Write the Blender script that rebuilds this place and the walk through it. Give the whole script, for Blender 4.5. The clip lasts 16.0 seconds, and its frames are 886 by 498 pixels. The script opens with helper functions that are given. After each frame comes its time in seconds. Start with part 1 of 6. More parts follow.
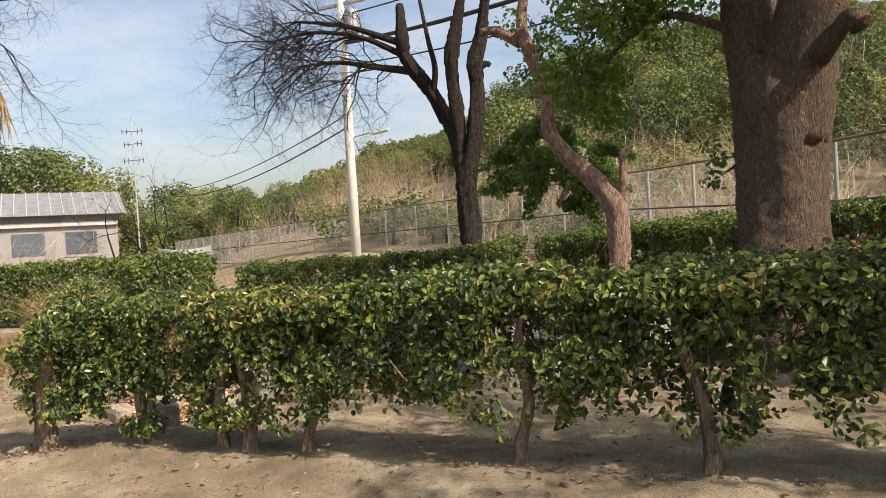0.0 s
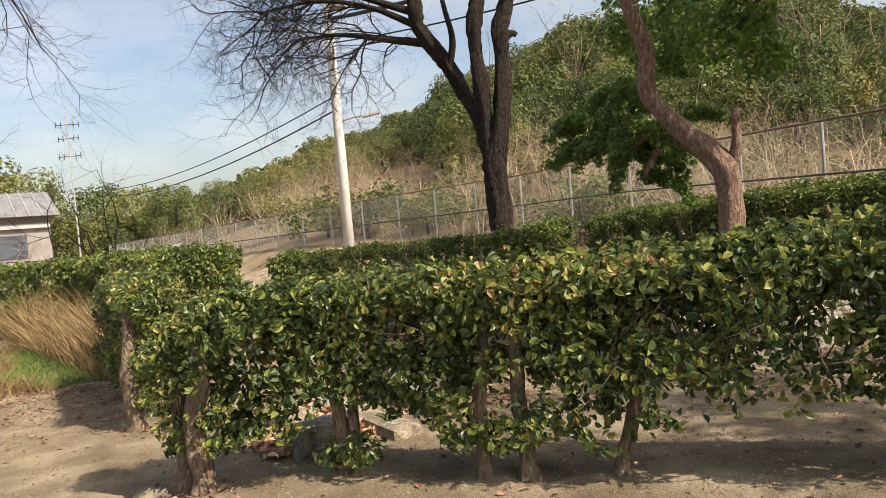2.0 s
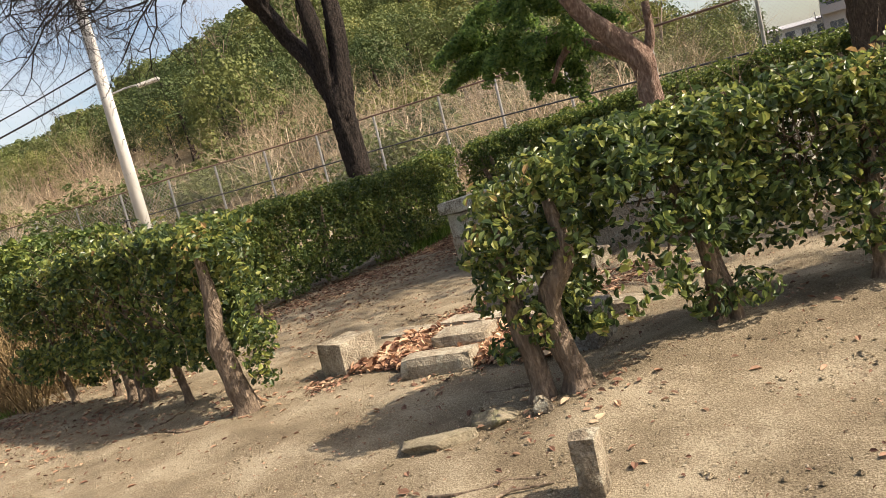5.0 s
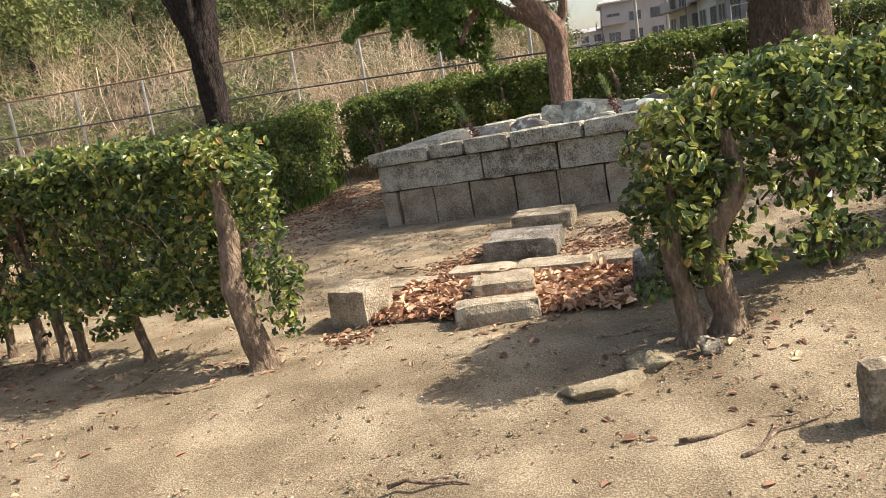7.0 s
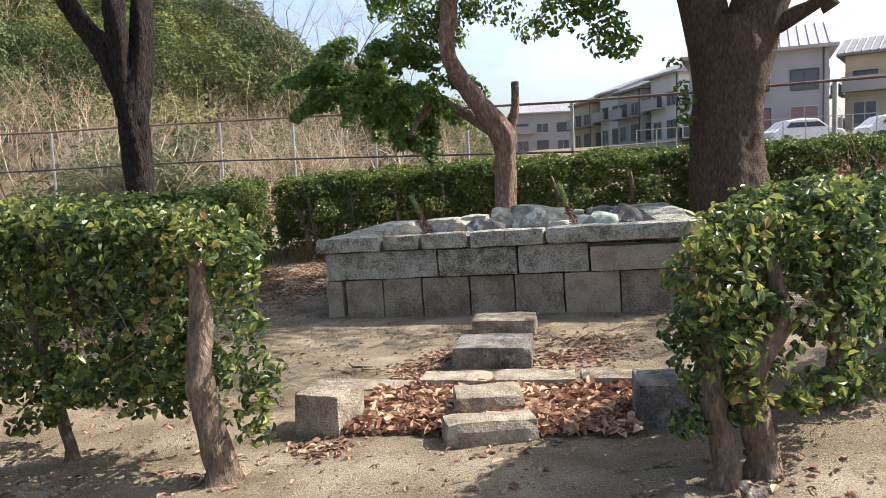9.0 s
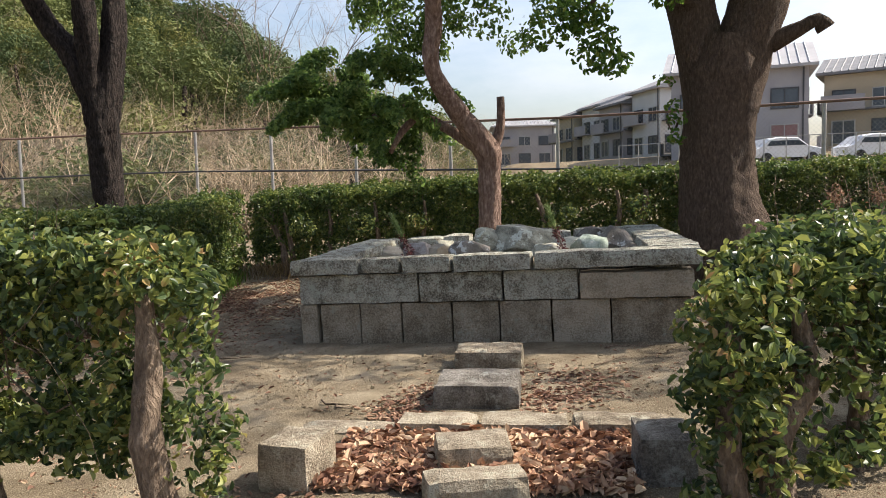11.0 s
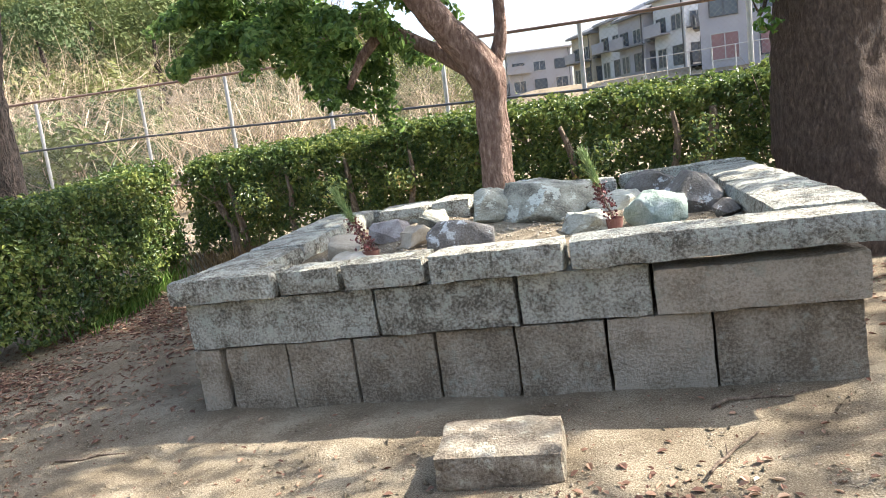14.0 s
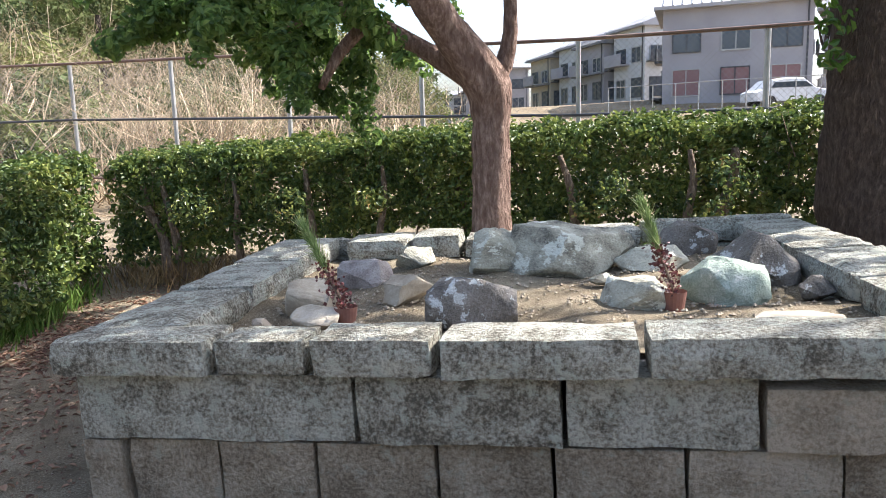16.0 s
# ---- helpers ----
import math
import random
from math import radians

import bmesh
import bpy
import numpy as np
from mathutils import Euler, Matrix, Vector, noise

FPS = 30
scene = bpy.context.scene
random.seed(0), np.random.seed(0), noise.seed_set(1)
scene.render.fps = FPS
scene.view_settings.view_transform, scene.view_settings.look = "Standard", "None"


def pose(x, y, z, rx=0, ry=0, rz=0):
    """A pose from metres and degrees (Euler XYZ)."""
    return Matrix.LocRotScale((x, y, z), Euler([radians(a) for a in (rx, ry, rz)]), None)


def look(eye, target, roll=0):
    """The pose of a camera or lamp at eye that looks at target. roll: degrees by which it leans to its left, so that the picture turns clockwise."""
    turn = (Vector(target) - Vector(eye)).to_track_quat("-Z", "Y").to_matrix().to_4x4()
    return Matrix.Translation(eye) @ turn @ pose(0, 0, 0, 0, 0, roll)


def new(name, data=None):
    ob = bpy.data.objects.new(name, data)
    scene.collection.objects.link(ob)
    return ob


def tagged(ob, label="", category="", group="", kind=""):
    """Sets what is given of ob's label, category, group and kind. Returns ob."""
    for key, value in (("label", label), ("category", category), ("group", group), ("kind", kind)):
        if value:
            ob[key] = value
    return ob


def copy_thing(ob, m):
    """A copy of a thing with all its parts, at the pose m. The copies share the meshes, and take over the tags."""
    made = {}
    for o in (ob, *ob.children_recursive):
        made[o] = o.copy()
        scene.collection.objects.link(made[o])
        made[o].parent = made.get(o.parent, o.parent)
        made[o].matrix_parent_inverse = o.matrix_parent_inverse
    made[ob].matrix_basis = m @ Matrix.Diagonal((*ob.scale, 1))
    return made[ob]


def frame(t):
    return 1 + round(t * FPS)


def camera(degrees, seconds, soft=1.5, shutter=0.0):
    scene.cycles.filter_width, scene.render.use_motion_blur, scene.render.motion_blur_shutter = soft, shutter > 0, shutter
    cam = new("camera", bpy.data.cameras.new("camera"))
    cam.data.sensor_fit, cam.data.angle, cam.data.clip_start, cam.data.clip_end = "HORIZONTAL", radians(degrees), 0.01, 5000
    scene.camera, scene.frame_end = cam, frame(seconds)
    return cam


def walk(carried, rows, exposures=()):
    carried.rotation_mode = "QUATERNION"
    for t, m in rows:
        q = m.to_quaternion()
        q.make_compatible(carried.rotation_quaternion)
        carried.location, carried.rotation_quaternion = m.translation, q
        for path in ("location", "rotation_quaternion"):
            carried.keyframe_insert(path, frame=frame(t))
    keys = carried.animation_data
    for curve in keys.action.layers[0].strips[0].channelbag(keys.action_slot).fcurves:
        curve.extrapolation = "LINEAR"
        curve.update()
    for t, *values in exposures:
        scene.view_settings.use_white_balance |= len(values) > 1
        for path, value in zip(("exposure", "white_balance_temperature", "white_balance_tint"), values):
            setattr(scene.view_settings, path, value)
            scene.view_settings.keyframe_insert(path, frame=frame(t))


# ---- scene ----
cam = camera(62.9, 16.0, soft=0.5)
PATH = [
    (0, (10.392, -3.353, 1.702), (8.568, -2.534, 1.666), -3.5),
    (0.5, (9.773, -3.723, 1.702), (7.998, -2.804, 1.641), -2.7),
    (1, (9.25, -4.127, 1.687), (7.531, -3.105, 1.654), -0.7),
    (1.5, (8.668, -4.448, 1.644), (6.93, -3.459, 1.62), -4.9),
    (2, (8.075, -4.801, 1.583), (6.346, -3.797, 1.527), -5.1),
    (2.5, (7.431, -5.121, 1.508), (5.711, -4.106, 1.391), -6.8),
    (3, (6.858, -5.452, 1.454), (5.148, -4.423, 1.313), -6.5),
    (3.5, (6.363, -5.832, 1.391), (4.731, -4.682, 1.262), -9.5),
    (4, (5.907, -6.209, 1.361), (4.314, -5.004, 1.259), -10.7),
    (4.2, (5.79, -6.396, 1.335), (4.292, -5.077, 1.216), -11.3),
    (6.3, (4.024, -7.458, 1.365), (3.033, -5.746, 1.067), -12.4),
    (6.5, (3.869, -7.473, 1.361), (2.946, -5.727, 1.046), -10.0),
    (7, (3.439, -7.435, 1.371), (2.756, -5.599, 0.965), -8.8),
    (7.5, (3.123, -7.253, 1.403), (2.508, -5.395, 0.991), -6.4),
    (8, (2.875, -7.226, 1.43), (2.384, -5.32, 1.077), -4.1),
    (8.5, (2.802, -7.21, 1.456), (2.367, -5.269, 1.248), -4.4),
    (9, (2.784, -7.246, 1.452), (2.389, -5.295, 1.261), -2.4),
    (9.2, (2.762, -7.227, 1.447), (2.367, -5.274, 1.272), -1.8),
    (11.3, (2.679, -6.681, 1.546), (2.348, -4.715, 1.384), -1.8),
    (11.5, (2.655, -6.532, 1.483), (2.303, -4.584, 1.195), -3.3),
    (12, (2.547, -5.946, 1.416), (2.238, -4.07, 0.794), -6.2),
    (12.5, (2.643, -5.403, 1.49), (2.303, -3.552, 0.814), -8.7),
    (13, (2.671, -4.887, 1.542), (2.315, -2.986, 1.035), -7.6),
    (13.5, (2.674, -4.315, 1.536), (2.345, -2.385, 1.132), -7.4),
    (14, (2.536, -3.843, 1.596), (2.114, -1.916, 1.267), -7.1),
    (14.5, (2.267, -3.679, 1.611), (2.028, -1.713, 1.33), -6.7),
    (15, (2.127, -3.425, 1.606), (1.972, -1.45, 1.335), -5.7),
    (15.5, (2.013, -2.964, 1.665), (1.763, -0.986, 1.499), -4.5),
    (16, (1.981, -2.655, 1.676), (1.721, -0.697, 1.365), -1.8),
]
walk(cam, [(t, look(eye, target, roll)) for t, eye, target, roll in PATH],
     exposures=[(0,.56,6700,14),(1,.60,6800,14),(3.5,.66,6900,15),(4.2,.70,6900,14),(6.5,.95,6800,14),(7,1.03,6700,14),(8,1.12,6500,14),(8.5,1.15,6200,14),(9.2,.86,5950,15),(11.5,.68,6500,13),(12,.90,6700,14),(12.5,1.12,6500,13),(13,1.2,6200,11),(13.5,1.3,5900,10),(14,1.75,5900,12),(15,1.9,5800,13),(15.5,1.72,5750,13),(16,1.45,5750,14)])

# ---- light ----
SUN = Vector((0.90, 0.40, 0.96)).normalized()
world = bpy.data.worlds.new("sky")
scene.world = world
world.use_nodes = True
wn = world.node_tree.nodes
sky = wn.new("ShaderNodeTexSky")
sky.sky_type, sky.sun_disc = "NISHITA", False
sky.sun_elevation = math.asin(SUN.z)
sky.sun_rotation = math.atan2(SUN.x, SUN.y)
sky.air_density, sky.dust_density, sky.ozone_density = 1.2, 3.4, 1.0
wl = world.node_tree.links
pale = wn.new("ShaderNodeHueSaturation")
pale.inputs["Saturation"].default_value, pale.inputs["Value"].default_value = 0.45, 1.16
wl.new(sky.outputs[0], pale.inputs["Color"])
way = wn.new("ShaderNodeTexCoord")
squash = wn.new("ShaderNodeMapping")
squash.inputs["Scale"].default_value = (1.0, 1.0, 3.0)
wl.new(way.outputs["Generated"], squash.inputs[0])
wisps = wn.new("ShaderNodeTexNoise")
wisps.inputs["Scale"].default_value, wisps.inputs["Detail"].default_value, wisps.inputs["Roughness"].default_value = 3.2, 7.0, 0.62
wl.new(squash.outputs[0], wisps.inputs["Vector"])
veil = wn.new("ShaderNodeMapRange")
veil.inputs[1].default_value, veil.inputs[2].default_value, veil.inputs[4].default_value = 0.40, 0.68, 0.85
wl.new(wisps.outputs["Fac"], veil.inputs[0])
haze = wn.new("ShaderNodeMix")
haze.data_type = "RGBA"
wl.new(veil.outputs[0], haze.inputs[0])
wl.new(sky.outputs[0], haze.inputs[6])
wl.new(pale.outputs[0], haze.inputs[7])
wl.new(haze.outputs[2], wn["Background"].inputs[0])
wn["Background"].inputs[1].default_value = 0.125
sun = new("sun", bpy.data.lights.new("sun", "SUN"))
sun.data.energy, sun.data.angle, sun.data.color = 5.0, radians(0.55), (1.0, 0.92, 0.78)
sun.matrix_world = look(SUN * 60, (0, 0, 0))


# ---- materials ----
def material(name, ramp, scale=8.0, rough=0.85, bump=0.3, fine=60.0, stretch=(1, 1, 1), spots=None, spot_scale=6.0,
             spot_edge=(0.55, 0.62), per="", jitter=0.12, metal=0.0, leafy=0.0, detail=6.0, bump_dist=0.01, sheen=0.5, grain=0.45):
    """Noise-driven colours at two scales, with optional lichen or dirt spots and a fine bump."""
    m = bpy.data.materials.new(name)
    m.use_nodes = True
    nt = m.node_tree
    n, ln = nt.nodes, nt.links
    b = n["Principled BSDF"]
    mp = n.new("ShaderNodeMapping")
    mp.inputs["Scale"].default_value = stretch
    geo = n.new("ShaderNodeNewGeometry")
    inf = n.new("ShaderNodeObjectInfo")
    ln.new(geo.outputs["Position"], mp.inputs[0])
    big = n.new("ShaderNodeTexNoise")
    big.inputs["Scale"].default_value, big.inputs["Detail"].default_value = scale, detail
    ln.new(mp.outputs[0], big.inputs["Vector"])
    small = n.new("ShaderNodeTexNoise")
    small.inputs["Scale"].default_value, small.inputs["Detail"].default_value = fine, 5.0
    small.inputs["Roughness"].default_value = 0.65
    ln.new(mp.outputs[0], small.inputs["Vector"])
    mixf = n.new("ShaderNodeMath")
    mixf.operation = "MULTIPLY_ADD"
    ln.new(small.outputs["Fac"], mixf.inputs[0])
    mixf.inputs[1].default_value = grain
    sub = n.new("ShaderNodeMath")
    sub.operation = "SUBTRACT"
    ln.new(big.outputs["Fac"], sub.inputs[0])
    sub.inputs[1].default_value = grain / 2
    ln.new(sub.outputs[0], mixf.inputs[2])
    fac = mixf.outputs[0]
    if per in ("island", "object"):
        add = n.new("ShaderNodeMath")
        add.operation = "MULTIPLY_ADD"
        ln.new(geo.outputs["Random Per Island"] if per == "island" else inf.outputs["Random"], add.inputs[0])
        add.inputs[1].default_value = jitter * 2
        off = n.new("ShaderNodeMath")
        off.operation = "SUBTRACT"
        ln.new(fac, off.inputs[0])
        off.inputs[1].default_value = jitter
        ln.new(off.outputs[0], add.inputs[2])
        fac = add.outputs[0]
    cr = n.new("ShaderNodeValToRGB")
    els = cr.color_ramp.elements
    while len(els) < len(ramp):
        els.new(0.5)
    for e, (p, c) in zip(els, ramp):
        e.position, e.color = p, (*c, 1)
    ln.new(fac, cr.inputs[0])
    col = cr.outputs[0]
    if spots:
        sp = n.new("ShaderNodeTexNoise")
        sp.inputs["Scale"].default_value, sp.inputs["Detail"].default_value = spot_scale, 8.0
        sp.inputs["Roughness"].default_value = 0.75
        ln.new(mp.outputs[0], sp.inputs["Vector"])
        sr = n.new("ShaderNodeMapRange")
        sr.inputs[1].default_value, sr.inputs[2].default_value = spot_edge
        ln.new(sp.outputs["Fac"], sr.inputs[0])
        mx = n.new("ShaderNodeMix")
        mx.data_type = "RGBA"
        ln.new(sr.outputs[0], mx.inputs[0])
        ln.new(col, mx.inputs[6])
        mx.inputs[7].default_value = (*spots, 1)
        col = mx.outputs[2]
    ln.new(col, b.inputs["Base Color"])
    b.inputs["Roughness"].default_value, b.inputs["Metallic"].default_value = rough, metal
    b.inputs["Specular IOR Level"].default_value = sheen
    if bump:
        bp = n.new("ShaderNodeBump")
        bp.inputs["Strength"].default_value, bp.inputs["Distance"].default_value = bump, bump_dist
        ln.new(mixf.outputs[0], bp.inputs["Height"])
        ln.new(bp.outputs[0], b.inputs["Normal"])
    if leafy:
        tr = n.new("ShaderNodeBsdfTranslucent")
        ln.new(col, tr.inputs[0])
        ms = n.new("ShaderNodeMixShader")
        ms.inputs[0].default_value = leafy
        ln.new(b.outputs[0], ms.inputs[1])
        ln.new(tr.outputs[0], ms.inputs[2])
        ln.new(ms.outputs[0], n["Material Output"].inputs[0])
    return m


def bark_material(name, dark, light, scale=9.0, depth=0.03):
    """Furrowed bark: long uneven plates with dark cracks between them."""
    m = material(name, [(0.25, dark), (0.75, light)], scale, 0.95, 0.6, 40, (2.0, 2.0, 0.7), bump_dist=depth * 0.5, sheen=0.2)
    nt = m.node_tree
    n, ln = nt.nodes, nt.links
    b = n["Principled BSDF"]
    geo = n.new("ShaderNodeNewGeometry")
    warp = n.new("ShaderNodeTexNoise")
    warp.inputs["Scale"].default_value, warp.inputs["Detail"].default_value = 5.0, 3.0
    ln.new(geo.outputs["Position"], warp.inputs["Vector"])
    add = n.new("ShaderNodeVectorMath")
    add.operation = "MULTIPLY_ADD"
    ln.new(warp.outputs["Color"], add.inputs[0])
    add.inputs[1].default_value = (0.09, 0.09, 0.2)
    ln.new(geo.outputs["Position"], add.inputs[2])
    mp = n.new("ShaderNodeMapping")
    mp.inputs["Scale"].default_value = (1, 1, 0.28)
    ln.new(add.outputs[0], mp.inputs[0])
    vo = n.new("ShaderNodeTexNoise")
    vo.inputs["Scale"].default_value, vo.inputs["Detail"].default_value = scale * 3.2, 7.0
    vo.inputs["Roughness"].default_value = 0.62
    ln.new(mp.outputs[0], vo.inputs["Vector"])
    mr = n.new("ShaderNodeMapRange")
    mr.inputs[1].default_value, mr.inputs[2].default_value = 0.30, 0.64
    ln.new(vo.outputs["Fac"], mr.inputs[0])
    old = b.inputs["Base Color"].links[0].from_socket
    mx = n.new("ShaderNodeMix")
    mx.data_type = "RGBA"
    ln.new(mr.outputs[0], mx.inputs[0])
    mx.inputs[6].default_value = (*(c * 1.3 for c in dark), 1)
    ln.new(old, mx.inputs[7])
    ln.new(mx.outputs[2], b.inputs["Base Color"])
    bp = n.new("ShaderNodeBump")
    bp.inputs["Strength"].default_value, bp.inputs["Distance"].default_value = 1.0, depth
    ln.new(mr.outputs[0], bp.inputs["Height"])
    ln.new(b.inputs["Normal"].links[0].from_socket, bp.inputs["Normal"])
    ln.new(bp.outputs[0], b.inputs["Normal"])
    return m


SAND = material("sandy_earth", [(0.15, (0.105, 0.076, 0.046)), (0.42, (0.222, 0.174, 0.110)), (0.58, (0.308, 0.248, 0.162)), (0.75, (0.45, 0.376, 0.260))], 2.2, 0.97, 1.0, 120, grain=1.5,
                spots=(0.17, 0.125, 0.08), spot_scale=5.5, spot_edge=(0.55, 0.70), bump_dist=0.014, sheen=0.2)
SLOPE_FLOOR = material("weedy_slope", [(0.2, (0.10, 0.075, 0.042)), (0.5, (0.21, 0.16, 0.095)), (0.85, (0.34, 0.27, 0.17))], 0.8, 0.95, 0.8, 12, bump_dist=0.05, sheen=0.2)
STONE_O = material("hewn_stone", [(0.24, (0.16, 0.145, 0.11)), (0.40, (0.34, 0.305, 0.235)), (0.54, (0.47, 0.445, 0.355)), (0.74, (0.70, 0.68, 0.57))], 7, 0.95, 1.0, 60, grain=1.6,
                   spots=(0.60, 0.61, 0.50), spot_scale=12, spot_edge=(0.53, 0.61), per="object", jitter=0.07, bump_dist=0.035, sheen=0.2)
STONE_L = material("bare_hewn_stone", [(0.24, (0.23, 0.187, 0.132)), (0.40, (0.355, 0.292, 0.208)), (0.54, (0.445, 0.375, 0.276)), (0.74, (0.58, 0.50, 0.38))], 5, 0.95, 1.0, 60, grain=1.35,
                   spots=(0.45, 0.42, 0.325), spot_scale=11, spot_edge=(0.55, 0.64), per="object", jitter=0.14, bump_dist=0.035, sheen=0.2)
WORN = material("worn_stone", [(0.12, (0.075, 0.063, 0.048)), (0.36, (0.215, 0.172, 0.12)), (0.55, (0.35, 0.292, 0.21)), (0.78, (0.50, 0.435, 0.325))], 7, 0.95, 1.0, 60, grain=0.95,
                spots=(0.50, 0.46, 0.345), spot_scale=9, spot_edge=(0.54, 0.62), per="object", jitter=0.14, bump_dist=0.03, sheen=0.2)
ROCK_B = material("blue_grey_rock", [(0.22, (0.13, 0.12, 0.095)), (0.45, (0.38, 0.355, 0.27)), (0.7, (0.58, 0.56, 0.44))], 7, 0.9, 1.0, 60, (1, 1, 1.4), grain=0.6, spots=(0.68, 0.68, 0.57), spot_scale=4.5, spot_edge=(0.57, 0.595), per="object", bump_dist=0.02, sheen=0.3)
WORN_D = material("dark_worn_stone", [(0.12, (0.05, 0.045, 0.04)), (0.36, (0.14, 0.122, 0.10)), (0.55, (0.24, 0.215, 0.18)), (0.78, (0.38, 0.35, 0.30))], 7, 0.95, 1.0, 70, grain=1.0,
                  spots=(0.38, 0.37, 0.32), spot_scale=9, spot_edge=(0.54, 0.64), bump_dist=0.03, sheen=0.2)
MOSSY = material("earthy_mossy_rock", [(0.2, (0.12, 0.098, 0.062)), (0.5, (0.25, 0.21, 0.14)), (0.8, (0.37, 0.315, 0.22))], 9, 0.95, 1.0, 70, grain=0.9, spots=(0.17, 0.17, 0.085), spot_scale=6, spot_edge=(0.52, 0.62), bump_dist=0.02, sheen=0.2)
ROCK_P = material("pinkish_rock", [(0.2, (0.20, 0.165, 0.14)), (0.5, (0.38, 0.32, 0.28)), (0.8, (0.52, 0.46, 0.40))], 9, 0.9, 1.0, 70, grain=0.8, bump_dist=0.02, sheen=0.3)
ROCK_D = material("dark_lichened_rock", [(0.2, (0.10, 0.085, 0.068)), (0.5, (0.20, 0.175, 0.145)), (0.8, (0.32, 0.29, 0.25))], 8, 0.9, 1.0, 70, grain=0.8, spots=(0.58, 0.58, 0.54), spot_scale=5.5, spot_edge=(0.56, 0.58), bump_dist=0.02, sheen=0.3)
ROCK_G = material("green_grey_rock", [(0.2, (0.16, 0.20, 0.15)), (0.5, (0.32, 0.37, 0.30)), (0.8, (0.48, 0.52, 0.44))], 9, 0.9, 1.0, 70, grain=0.7, spots=(0.62, 0.63, 0.55), spot_scale=9, spot_edge=(0.60, 0.64), bump_dist=0.02, sheen=0.3)
ROCK_T = material("tan_rock", [(0.2, (0.26, 0.20, 0.14)), (0.5, (0.43, 0.36, 0.26)), (0.8, (0.58, 0.51, 0.40))], 6, 0.9, 0.7, 60,
                  per="object", bump_dist=0.015, sheen=0.3)
LEAF_H = material("hedge_leaf", [(0.02, (0.028, 0.048, 0.02)), (0.38, (0.075, 0.115, 0.037)), (0.62, (0.165, 0.205, 0.053)), (0.90, (0.34, 0.35, 0.092)), (0.99, (0.40, 0.25, 0.11))],
                  2.0, 0.36, 0, 8, per="island", jitter=0.38, leafy=0.40, sheen=0.5)
LEAF_B = material("back_hedge_leaf", [(0.05, (0.028, 0.054, 0.017)), (0.45, (0.095, 0.142, 0.034)), (0.85, (0.28, 0.31, 0.07)), (0.99, (0.28, 0.20, 0.09))],
                  2.0, 0.45, 0, 8, per="island", jitter=0.26, leafy=0.3, sheen=0.5)
LEAF_T = material("tree_leaf", [(0.1, (0.055, 0.10, 0.03)), (0.5, (0.15, 0.24, 0.06)), (0.9, (0.32, 0.40, 0.11))],
                  2.0, 0.4, 0, 8, per="island", jitter=0.3, leafy=0.6, sheen=0.45)
LEAF_Y = material("bright_leaf", [(0.1, (0.05, 0.11, 0.02)), (0.5, (0.11, 0.20, 0.03)), (0.9, (0.24, 0.29, 0.05))],
                  2.0, 0.4, 0, 8, per="island", jitter=0.28, leafy=0.45, sheen=0.45)
LEAF_F = material("forest_leaf", [(0.05, (0.034, 0.058, 0.024)), (0.35, (0.078, 0.108, 0.040)), (0.6, (0.145, 0.165, 0.052)), (0.9, (0.28, 0.265, 0.085))],
                  0.09, 0.65, 0, 1.2, per="object", jitter=0.22, leafy=0.25, sheen=0.2)
LEAF_W = material("woodland_leaf", [(0.05, (0.038, 0.058, 0.024)), (0.35, (0.08, 0.105, 0.038)), (0.6, (0.145, 0.16, 0.05)), (0.9, (0.27, 0.255, 0.08))],
                  0.16, 0.65, 0, 1.2, leafy=0.25, sheen=0.2)
DRY = material("dry_leaf", [(0.1, (0.10, 0.045, 0.03)), (0.40, (0.30, 0.155, 0.09)), (0.7, (0.53, 0.34, 0.21)), (0.95, (0.70, 0.54, 0.36))],
               4, 0.75, 0, 25, per="island", jitter=0.34, leafy=0.15, sheen=0.3)
DRY_D = material("old_dry_leaf", [(0.1, (0.10, 0.05, 0.034)), (0.45, (0.25, 0.135, 0.085)), (0.75, (0.39, 0.245, 0.155)), (0.95, (0.54, 0.40, 0.26))],
                 4, 0.8, 0, 25, per="island", jitter=0.34, leafy=0.15, sheen=0.3)
STRAW = material("dry_grass", [(0.1, (0.09, 0.06, 0.028)), (0.5, (0.24, 0.165, 0.078)), (0.9, (0.44, 0.32, 0.16))],
                 3, 0.8, 0, 20, per="island", jitter=0.3, leafy=0.2, sheen=0.3)
GRASS = material("green_grass", [(0.1, (0.06, 0.12, 0.02)), (0.6, (0.13, 0.22, 0.035)), (0.9, (0.25, 0.28, 0.08))],
                 3, 0.7, 0, 20, per="island", jitter=0.3, leafy=0.25, sheen=0.3)
TWIG = material("pale_twig", [(0.2, (0.13, 0.095, 0.065)), (0.8, (0.30, 0.235, 0.17))], 5, 0.9, 0, 30, per="island", jitter=0.2, sheen=0.2)
BRUSH = material("bare_brush", [(0.15, (0.16, 0.11, 0.07)), (0.5, (0.44, 0.34, 0.225)), (0.9, (0.68, 0.56, 0.40))], 3, 0.9, 0, 20, per="object",
                 jitter=0.3, sheen=0.2)
BARK_D = bark_material("dark_bark", (0.010, 0.008, 0.007), (0.10, 0.075, 0.06), 12, 0.05)
BARK_R = bark_material("red_brown_bark", (0.14, 0.082, 0.06), (0.56, 0.40, 0.31), 12)
BARK_G = bark_material("furrowed_bark", (0.095, 0.066, 0.048), (0.37, 0.262, 0.19), 17, 0.07)
